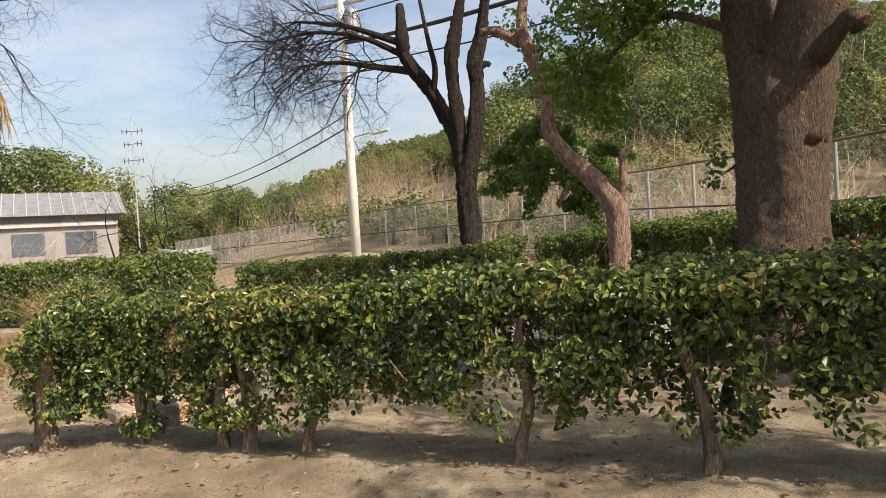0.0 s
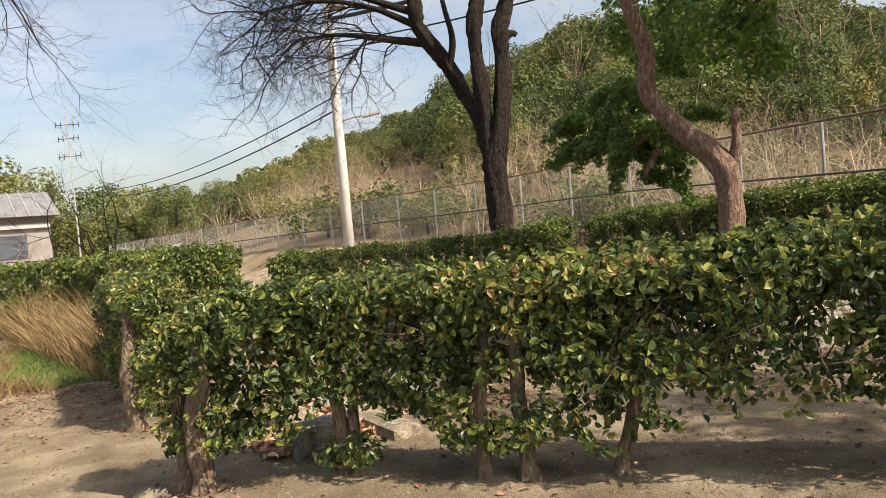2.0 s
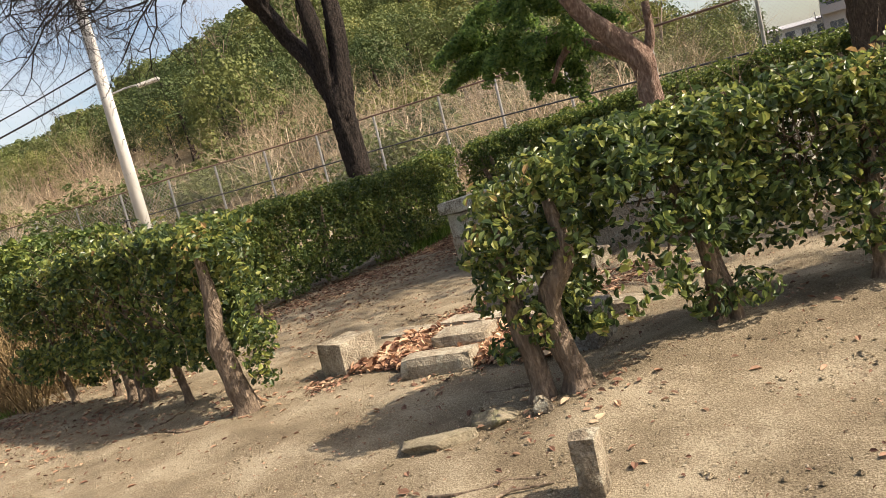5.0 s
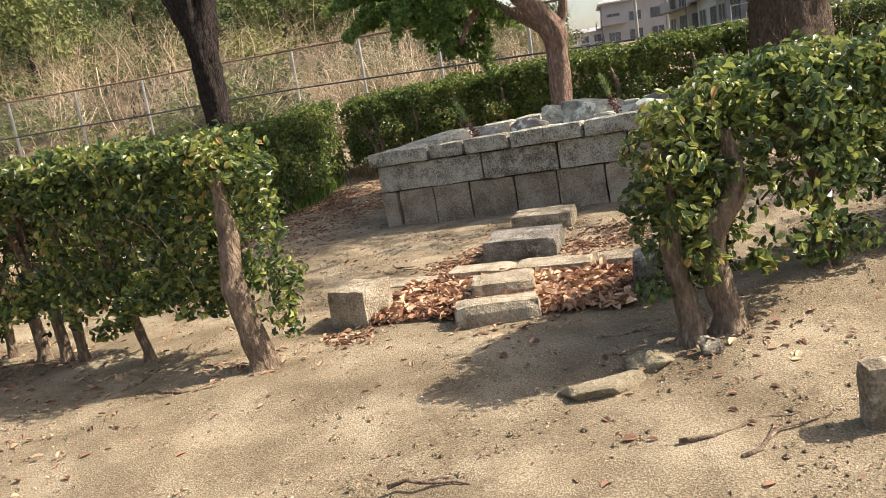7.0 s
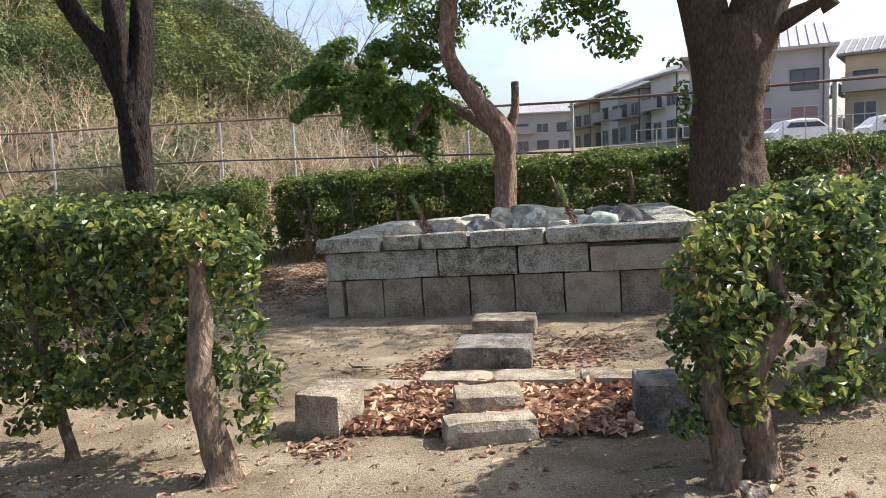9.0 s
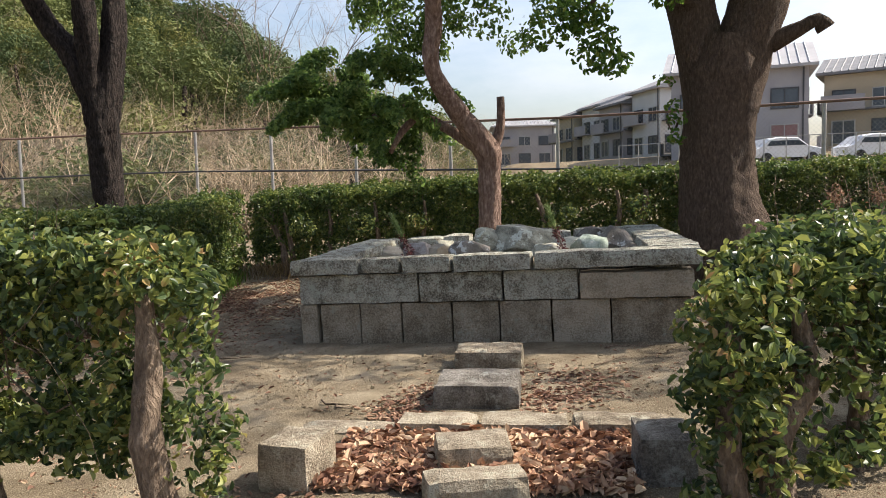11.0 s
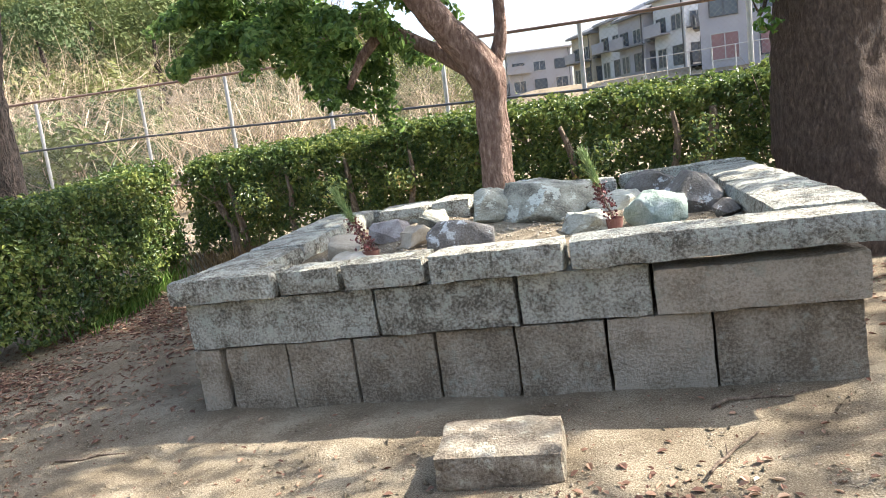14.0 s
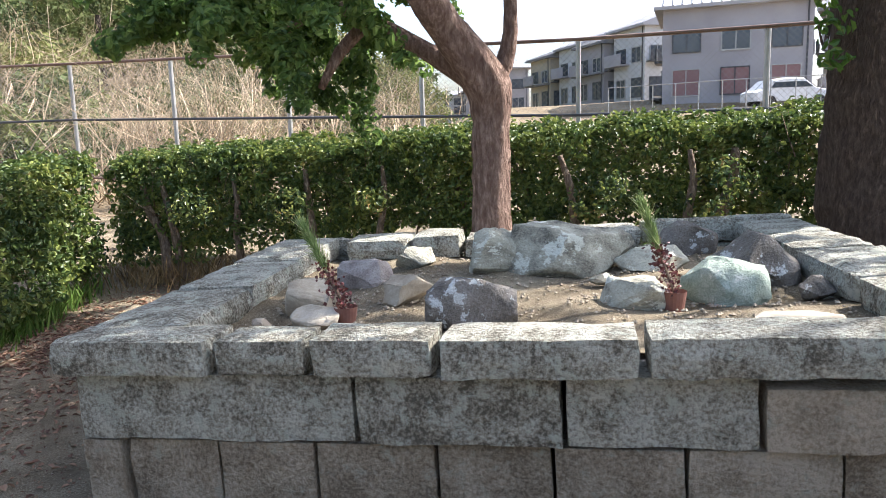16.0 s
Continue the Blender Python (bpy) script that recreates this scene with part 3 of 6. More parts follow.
slab("stone_block", 1.25, -3.26, 0.30, 0.34, 0.25, -8, 201, "squared grey stone block at the corner of the leaf bed")
slab("stone_block", 3.16, -3.1, 0.29, 0.36, 0.24, 2, 202, "dark squared stone block at the end of the kerb", mat=WORN_D)
slab("stepping_stone", 2.165, -2.99, 0.42, 0.30, 0.14, 14, 203, "flat rectangular stone lying in the dry leaves")
slab("stepping_stone", 2.23, -3.42, 0.52, 0.24, 0.12, 17, 204, "tilted wedge-shaped stone at the edge of the leaf bed", rx=-5)
slab("stepping_stone", 2.05, -1.80, 0.60, 0.52, 0.17, 3, 205, "large dark grey stone step with a ridge across its top", top_ridge=0.035, mat=WORN_D)
slab("stepping_stone", 2.02, -0.78, 0.58, 0.42, 0.15, 3, 206, "flat pale grey stone step beside the planter")
for k, (a, b) in enumerate([(1.62, 2.13), (2.14, 2.69), (2.70, 3.31)]):
    slab("kerb_stone", (a + b) / 2, -2.46, b - a - 0.01, 0.27, 0.085, 1.5, 210 + k, "long flat kerb stone edging the leaf bed")
slab("kerb_stone", 1.28, -2.46, 0.62, 0.26, 0.03, 3, 215, "low worn kerb stone sunk in the earth")
slab("kerb_stone", 1.43, -2.85, 0.10, 0.6, 0.03, 3, 216, "low worn kerb stone sunk in the earth")
slab("stone_post", 3.95, -4.83, 0.12, 0.12, 0.22, 10, 217, "short square stone marker post beside the path")
for k, (x, y, sx, sy) in enumerate([(3.0, -4.5, 0.22, 0.11), (3.16, -4.24, 0.12, 0.10)]):
    rock("ground_rock", x, y, gz(x, y), sx, sy, 0.055, 300 + k, MOSSY, 20, 0, "half-buried earthy rock edge in the path")
rock("ground_rock", 3.42, -4.2, gz(3.42, -4.2) + 0.02, 0.06, 0.05, 0.045, 305, WORN, 0, 0, "small dark stone at the foot of the hedge")

ZP = 0.74
for k, (x, y, sx, sy, sz, m, rz, rx, dz, box, lab) in enumerate([
        (0.74, 1.10, 0.15, 0.15, 0.19, ROCK_T, 10, 0, 0.09, 2.4, "rounded cream boulder in the planter"),
        (0.88, 0.80, 0.17, 0.12, 0.09, ROCK_T, -20, 0, 0.02, 2.6, "low brown rock beside the pine sprig"),
        (0.88, 1.82, 0.21, 0.13, 0.16, ROCK_P, -28, 12, 0.06, 3.0, "pinkish slanting rock in the planter"),
        (1.28, 1.14, 0.15, 0.13, 0.18, ROCK_T, 0, 0, 0.09, 2.6, "rounded tan boulder in the planter"),
        (1.66, 0.74, 0.22, 0.09, 0.22, ROCK_D, 3, 0, 0.10, 9.0, "dark lichen-spotted slab standing in the earth"),
        (1.10, 2.42, 0.15, 0.12, 0.13, ROCK_B, 20, 0, 0.06, 2.8, "small grey rock near the back coping"),
        (2.14, 2.10, 0.48, 0.25, 0.30, ROCK_B, -4, -16, 0.16, 3.2, "large flat blue-grey boulder with pale lichen"),
        (1.72, 2.12, 0.24, 0.2, 0.25, ROCK_B, 16, -14, 0.15, 4.0, "layered blue-grey rock leaning on the boulder"),
        (2.70, 2.05, 0.24, 0.18, 0.13, ROCK_B, 10, 0, 0.05, 2.6, "greenish grey rock in the planter"),
        (2.44, 0.99, 0.19, 0.14, 0.14, ROCK_B, -8, 6, 0.05, 4.5, "pale grey squarish rock beside the pine sprig"),
        (2.92, 1.08, 0.24, 0.19, 0.21, ROCK_G, -20, 14, 0.07, 2.6, "green-grey wedge of rock in the planter"),
        (3.20, 1.60, 0.28, 0.22, 0.27, ROCK_D, 15, -8, 0.10, 3.0, "brown-grey boulder with a white lichen patch"),
        (3.00, 2.55, 0.21, 0.17, 0.20, ROCK_D, 5, 0, 0.09, 3.0, "pointed grey boulder at the back coping"),
        (2.35, 1.55, 0.08, 0.06, 0.05, ROCK_B, 0, 0, 0.02, 2.6, "small loose grey stone"),
        (0.63, 0.66, 0.05, 0.05, 0.06, ROCK_T, 0, 0, 0.03, 2.6, "small loose pale stone"),
        (0.58, 1.42, 0.05, 0.04, 0.03, ROCK_T, 0, 0, 0.02, 2.6, "small loose pale stone"),
        (3.36, 1.10, 0.09, 0.07, 0.09, ROCK_D, 0, 0, 0.03, 3.0, "small loose grey stone"),
        (3.1, 0.55, 0.2, 0.12, 0.05, ROCK_T, 0, 0, 0.01, 2.6, "flat earthy stone behind the coping")]):
    rock("rock", x, y, ZP + SLOPE * x + dz * 0.55, sx, sy, sz * 0.72, 400 + k, m, rz, rx, lab, box, 26 if sx > 0.2 else 18)


def pine_sprig(x, y, lean, seed):
    """A cut pine sprig with a wrap of dark red leaves in a small clay cup."""
    z = ZP - 0.02 + SLOPE * x
    p = thing("pine_sprig", (x, y, z), "cut pine sprig with dark red berries standing in a clay cup", "plant", "offerings in the planter")
    bm = bmesh.new()
    bmesh.ops.create_cone(bm, cap_ends=True, segments=20, radius1=0.045, radius2=0.06, depth=0.10)
    top = [f for f in bm.faces if f.normal.z > 0.9]
    bmesh.ops.inset_region(bm, faces=top, thickness=0.008)
    bmesh.ops.translate(bm, verts=list({v for f in top for v in f.verts}), vec=(0, 0, -0.02))
    bmesh.ops.translate(bm, verts=bm.verts, vec=(0, 0, 0.04))
    part("cup", bm, TERRA, p, "terracotta cup")
    g = np.random.default_rng(seed)
    d = np.array([lean, 0.05, 1.0])
    d = d / np.linalg.norm(d)
    base = np.array([0, 0, 0.08])
    V, F = tube_data([base + d * t for t in (0, 0.2, 0.42)], [0.008, 0.007, 0.004], 6)
    link_mesh("stem", V, F, TWIG, p)
    t = g.uniform(0.22, 0.46, 500)
    q = base + d * t[:, None] + g.normal(0, 0.006, (500, 3))
    ax = d + g.normal(0, 0.28, (500, 3))
    ax /= np.linalg.norm(ax, axis=1, keepdims=True)
    w = np.cross(ax, g.normal(0, 1, (500, 3)))
    w = w / np.linalg.norm(w, axis=1, keepdims=True) * 0.0028
    tip = q + ax * g.uniform(0.05, 0.11, 500)[:, None]
    V = np.stack([q - w, q + w, tip], 1).reshape(-1, 3)
    link_mesh("needles", V, np.arange(1500).reshape(-1, 3), PINE, p, label="yellow-green pine needles")["kind"] = "stuff"
    t = g.uniform(0.0, 0.26, 260)
    q = base + d * t[:, None] + g.normal(0, 1, (260, 3)) * (0.028 - 0.03 * (t - 0.12))[:, None] * np.array([1, 1, 0.4])
    leaves("dried_wrap", q, g.normal(0, 1, (260, 3)), 0.022, BERRY, p, 0.9, 1.0, six=False, seed=seed)
    return p


pine_sprig(1.02, 0.80, -0.48, 11)
pine_sprig(2.64, 0.92, -0.36, 12)


# ---- second planter past the big tree ----
def second_planter():
    e = thing("stone_planter", (5.75, 2.6, gz(5.75, 2.6)), "second low planter of squared grey stone with a coping", "stone planter", rz=0)
    k = 500
    for z0, z1, o in ((-0.1, 0.36, 0.0), (0.365, 0.72, 0.03)):
        for a, b in ((0, 0.5), (0.5, 1.15), (1.15, 1.9)):
            k += 1
            for y0, y1 in ((0, 0.36), (1.6, 1.96)):
                bm = rough_block(b - a - 0.012, y1 - y0, z1 - z0, k, 0.1, 0.01, 0.02)
                bmesh.ops.transform(bm, matrix=pose((a + b) / 2 - o, (y0 + y1) / 2 - o, z0), verts=bm.verts)
                part("wall_block", bm, STONE_O, e)
        for x0, x1 in ((0, 0.36), (1.54, 1.9)):
            bm = rough_block(0.36, 1.23, z1 - z0, k + 30, 0.1, 0.01, 0.02)
            bmesh.ops.transform(bm, matrix=pose((x0 + x1) / 2 - o, 0.98, z0), verts=bm.verts)
            part("wall_block", bm, STONE_O, e)
    bm = bmesh.new()
    bmesh.ops.create_grid(bm, x_segments=12, y_segments=12, size=0.6)
    bmesh.ops.translate(bm, verts=bm.verts, vec=(0.95, 0.98, 0.6))
    part("earth_fill", bm, SAND, e)


second_planter()


# ---- hedges ----
def along(line, n, g):
    P = np.array(line, float)
    seg = np.linalg.norm(np.diff(P, axis=0), axis=1)
    c = np.concatenate([[0], np.cumsum(seg)])
    s = g.uniform(0, c[-1], n)
    i = np.clip(np.searchsorted(c, s) - 1, 0, len(seg) - 1)
    t = (s - c[i]) / seg[i]
    q = P[i] + (P[i + 1] - P[i]) * t[:, None]
    d = (P[i + 1] - P[i]) / seg[i][:, None]
    return q, d, s, c[-1]


def hedge(line, width, z_top, z_bot, density, size, mat, label, stems, seed, gaps=0.5, stem_r=0.035, inner=True, group="clipped hedges", spread=0.75, lean=-0.2, windows=0.0):
    """A clipped hedge along a line: leafy shell with thin places and a ragged bottom, twigs inside, bare stems below."""
    g = np.random.default_rng(seed)
    x0, y0 = line[0]
    h = thing("hedge", (x0, y0, gz(x0, y0)), label, "hedge", group)
    org = np.array([x0, y0, gz(x0, y0)])
    _, _, _, length = along(line, 2, g)
    n = int(density * length * (2 * (z_top - z_bot) + width))
    q, d, s, _ = along(line, n, g)
    nrm = np.stack([-d[:, 1], d[:, 0]], 1)
    per = 2 * (z_top - z_bot) + width
    u = g.uniform(0, per, n)
    depth = np.minimum(g.exponential(0.075, n), width * 0.5)
    H = z_top - z_bot
    lat = np.where(u < H, -width / 2 + depth, np.where(u < H + width, u - H - width / 2, width / 2 - depth))
    hh = np.where(u < H, u, np.where(u < H + width, H - depth, per - u))
    N = np.stack([np.where(u < H, -1, np.where(u < H + width, 0, 1))[:, None] * nrm, ], 0)[0]
    N3 = np.concatenate([N, np.where((u >= H) & (u < H + width), 1.0, 0.35)[:, None]], 1)
    # clipped ends are closed with leaves too
    P = np.concatenate([q + nrm * lat[:, None], (z_bot + hh)[:, None]], 1)
    m = int(density * width * H)
    for end, sgn in ((0, -1), (1, 1)):
        pe = np.array(line[0 if end == 0 else -1], float)
        de = np.array(line[1] if end == 0 else line[-1], float) - np.array(line[0] if end == 0 else line[-2], float)
        de = de / np.linalg.norm(de) * sgn
        ne = np.array([-de[1], de[0]])
        la, he = g.uniform(-width / 2, width / 2, m), g.uniform(0, H, m)
        E = np.concatenate([pe + de * (0.06 - g.exponential(0.06, m))[:, None] + ne * la[:, None], (z_bot + he)[:, None]], 1)
        P = np.concatenate([P, E])
        N3 = np.concatenate([N3, np.tile(np.array([de[0], de[1], 0.3]), (m, 1))])
    # leaves sit in small tufts at the twig tips
    tuft = g.choice(len(P), len(P) // 11)
    pick = g.choice(tuft, len(P))
    loose = g.uniform(0, 1, len(P)) < 0.22
    P = np.where(loose[:, None], P, P[pick] + g.normal(0, 0.036, P.shape))
    N3 = np.where(loose[:, None], N3, N3[pick])
    rag = 0.30 * wob(P * np.array([1, 1, 0]), 2.3, seed) + 0.14 * wob(P * np.array([1, 1, 0]), 7.0, seed + 2)
    low = (P[:, 2] - z_bot) < np.maximum(rag + 0.08, 0)
    thin = wob(P, 4.2, seed * 1.7) + 0.8 * wob(P, 9.0, seed) + 0.5 * wob(P, 17.0, seed)
    if windows:
        # the leaves reach down beside the stems and leave bare windows between them
        near_stem = np.min(np.stack([np.hypot(P[:, 0] - a, P[:, 1] - b) for a, b, _ in stems]), 0)
        bottom = z_bot + windows * np.clip((near_stem - 0.12) / 0.3, 0, 1) + 0.12 * wob(P * np.array([1, 1, 0]), 6.0, seed + 9)
        low = low | (P[:, 2] < bottom)
    keep = ~low & ((thin < gaps) | (g.uniform(0, 1, len(P)) < 0.06) | (P[:, 2] > z_top - 0.12))
    P, N3 = P[keep], N3[keep]
    bulge = 0.065 * wob(P, 1.9, seed + 5) + 0.05 * wob(P, 5.5, seed + 1) + np.abs(g.normal(0, 0.022, len(P)))
    P = P + N3 / (np.linalg.norm(N3, axis=1, keepdims=True)) * (bulge[:, None] + 0.03)
    P[:, 2] += ground_z(P[:, 0], P[:, 1]) + 0.03 * wob(P * np.array([1, 1, 0]), 1.4, seed)
    sp = np.where(N3[:, 2] > 0.6, spread * 0.55, spread)
    leaves("foliage", P - org, N3, size, mat, h, 0.56, sp, 0.3, 0.2, seed=seed)
    # stems
    sg = random.Random(seed)
    for k, (sx, sy, r) in enumerate(stems):
        zb = gz(sx, sy)
        lx, ly = (sg.uniform(-0.24, 0.24), sg.uniform(-0.1, 0.1)) if k else (lean, 0.0)
        p0 = Vector((sx, sy, zb - 0.05)) - Vector(org)
        pts = [p0, p0 + Vector((0.01, 0, 0.12)), p0 + Vector((lx * 0.4 + sg.uniform(-0.07, 0.07), ly * 0.5 + sg.uniform(-0.04, 0.04), z_top * 0.42)), p0 + Vector((lx * 0.8 + sg.uniform(-0.06, 0.06), ly * 0.8, z_top * 0.66)), p0 + Vector((lx, ly, z_top * 0.9))]
        limb("stem", pts, [r * 2.0, r * 1.15, r, r * 0.85, r * 0.5], BARK_H, h, 12, 0.42, 0.045)
    # twigs
    q, d, s, _ = along(line, int(length * 34), g)
    st = []
    for a in q[(s > 0.35) & (s < length - 0.35)]:
        z = sg.uniform(z_bot + windows + 0.04, z_top * 0.75) + gz(*a)
        st.append((Vector((a[0] + sg.gauss(0, width * 0.22), a[1] + sg.gauss(0, width * 0.22), z)) - Vector(org), (sg.gauss(0, 0.35), sg.gauss(0, 0.35), 0.9)))
    tw = merged("brushwood", twig_net(st, 1, min(0.42, (z_top - z_bot) * 0.42), 0.0075, seed, splits=2, k=2), BARK_H, h)
    tw["kind"] = "stuff"
    return h


GAP = "glossy dark green clipped hedge with bare stems showing"
right_hedge = hedge([(3.55, -3.74)] + [(x - 0.07, y + 0.08) for x, y in HEDGE_R[1:]], 0.56, 1.09, 0.16, 3900, 0.054, LEAF_H, GAP + " beside the path",
      [(3.34, -4.04, 0.048), (3.5, -3.97, 0.058), (4.0, -3.24, 0.04), (4.08, -3.2, 0.03), (4.72, -2.72, 0.035), (4.9, -2.55, 0.045), (5.25, -2.2, 0.035), (6.45, -1.15, 0.035),
       (7.3, -0.4, 0.04), (8.2, 0.35, 0.045), (9.1, 1.1, 0.04)], 3, 0.05, spread=1.0, lean=-0.04, windows=0.20)
left_hedge = hedge([(0.80, -3.79), (-0.6, -3.72), (-2.35, -3.72)], 0.46, 1.31, 0.16, 3500, 0.054, LEAF_H, GAP + ", one leaning",
      [(0.95, -4.03, 0.066), (-0.1, -3.8, 0.03), (-0.72, -3.74, 0.03), (-0.9, -3.72, 0.035), (-1.18, -3.66, 0.035), (-1.63, -3.55, 0.03), (-2.2, -3.7, 0.03)], 4, 0.06, spread=1.0, lean=-0.05, windows=0.18)
hedge([(-3.35, -1.2), (-3.15, 1.2), (-2.95, 4.3)], 0.7, 1.42, 0.06, 2300, 0.060, LEAF_B, "dense dark green clipped hedge beside the leaf-strewn earth",
      [(-3.0, -0.6, 0.03), (-3.0, 0.8, 0.03), (-3.0, 2.2, 0.03), (-3.0, 3.3, 0.035)], 5, 1.2, group="background hedges")
back_hedge = hedge([(-2.5, 5.0), (-1.2, 5.15), (1.5, 5.3), (4.2, 5.2), (7.0, 5.0), (11.0, 4.6)], 0.8, 1.25, 0.12, 2500, 0.060, LEAF_B,
      "clipped hedge with yellow-green top and old stems behind the planter",
      [(-2.0, 4.62, 0.05), (-1.85, 4.66, 0.045), (-1.17, 4.66, 0.04), (-0.4, 4.75, 0.045), (0.25, 4.75, 0.04), (1.2, 5.2, 0.05), (2.4, 4.72, 0.05), (3.4, 4.7, 0.05), (3.68, 4.7, 0.06),
       (6.4, 5.0, 0.05), (7.6, 4.9, 0.05)], 6, 0.95, group="background hedges")
hedge([(-3.9, -2.4), (-6.5, -2.6), (-10.5, -3.2), (-14.0, -6.2), (-17.0, -11.0), (-18.0, -15.0)], 1.4, 1.65, 0.0, 900, 0.085, LEAF_B, "dark evergreen bush row beyond the dry grass", [], 8, 1.3, group="background hedges", spread=1.0)


# ---- trees ----
def crown(name, centres, n, size, mat, parent, seed, aspect=0.5, droop=0.6, six=True, open_=0.62, spread=0.6):
    """Leaves in loose clumps round many small centres (x, y, z, r)."""
    g = np.random.default_rng(seed)
    C = np.array(centres, float)
    w = C[:, 3] ** 2
    k = g.choice(len(C), n, p=w / w.sum())
    v = g.normal(0, 1, (n, 3))
    v /= np.linalg.norm(v, axis=1, keepdims=True)
    rad = C[k, 3] * g.uniform(0.35, 1.08, n) ** 0.6
    p = C[k, :3] + v * rad[:, None] * np.array([1, 1, 0.75])
    hole = wob(p, 3.3, seed) + 0.5 * wob(p, 8, seed + 1) < open_
    return leaves(name, p[hole], v[hole] + np.array([0, 0, 0.5]), size, mat, parent, aspect, spread, droop, six=six, seed=seed)


def cloud(path, r, per, seed, sp=0.3):
    g = random.Random(seed)
    out = []
    for x, y, z in path:
        for _ in range(per):
            out.append((x + g.gauss(0, sp), y + g.gauss(0, sp), z + g.gauss(0, sp * 0.7), r * g.uniform(0.6, 1.15)))
    return out


def tree_leafy():
    x, y = 1.54, 3.48
    z = gz(x, y)
    t = thing("tree", (x, y, z), "leaning red-brown barked tree, pruned, with a low dark green leafy branch", "tree")
    limb("trunk", [(0.05, 0, -0.1), (0.04, 0, 0.3), (0.05, 0, 0.9), (0.06, 0, 1.55), (0.03, -0.06, 1.95), (-0.24, -0.28, 2.35), (-0.47, -0.53, 2.7), (-0.62, -0.68, 3.1), (-0.56, -0.7, 3.6), (-0.54, -0.95, 4.1), (-0.55, -1.12, 4.6)],
         [0.25, 0.19, 0.16, 0.155, 0.185, 0.135, 0.12, 0.11, 0.115, 0.095, 0.10], BARK_R, t, 20, 0.22, 0.06)
    limb("branch", [(0.04, 0, 1.9), (0.18, 0.02, 2.1), (0.24, 0, 2.35), (0.24, 0, 2.68)], [0.10, 0.075, 0.06, 0.055], BARK_R, t, 12, 0.15, label="sawn-off branch stub")
    limb("branch", [(-0.05, 0, 1.95), (-0.5, 0.0, 2.25), (-0.95, 0.05, 2.5), (-1.3, 0.1, 2.65), (-1.75, 0.15, 2.45)], [0.10, 0.075, 0.07, 0.06, 0.035], BARK_R, t, 10)
    limb("branch", [(-0.95, 0.05, 2.5), (-1.2, 0.0, 2.25), (-1.35, -0.1, 1.95)], [0.06, 0.05, 0.03], BARK_R, t, 8)
    limb("branch", [(-0.66, -1.05, 4.4), (-0.9, -1.35, 4.65), (-1.0, -1.55, 4.62)], [0.085, 0.07, 0.065], BARK_R, t, 10, label="knotted pruned branch")
    limb("branch", [(-0.66, -1.05, 4.45), (-0.6, -1.0, 5.1), (-0.3, -0.8, 5.8)], [0.09, 0.07, 0.05], BARK_R, t, 10)
    g = random.Random(31)
    cs = []
    while len(cs) < 34 * 5:
        u = Vector((g.uniform(-1, 1), g.uniform(-1, 1), g.uniform(-1, 1)))
        if u.length > 1:
            continue
        c = Vector((-1.8 + u.x * 1.35, 0.1 + u.y * 0.9, 2.78 + u.z * 0.85 - 0.12 * u.x))
        d = Vector((u.x + g.gauss(0, 0.3), u.y + g.gauss(0, 0.3), -0.25 + g.gauss(0, 0.2))).normalized()
        for k in range(5):
            p = c + d * 0.13 * (k - 1)
            cs.append((p.x, p.y, p.z - 0.012 * k * k, 0.2 - 0.024 * k))
    crown("foliage", cs, 14500, 0.085, LEAF_T, t, 32, open_=0.8)
    cs = cloud([(-0.9, -0.4, 4.6), (-0.5, -0.2, 4.3), (-0.2, 0.0, 4.6), (-0.9, 0, 5.0), (-0.3, -0.4, 5.3), (0.1, -0.2, 5.6), (-1.2, -0.2, 4.3), (-0.6, -0.1, 3.8), (-1.3, 0.1, 3.9), (-1.7, 0.1, 4.2), (-1.0, 0.3, 3.6), (-0.2, 0.3, 3.9)], 0.36, 4, 33, 0.3)
    crown("foliage", cs, 7500, 0.085, LEAF_T, t, 34, open_=0.4)


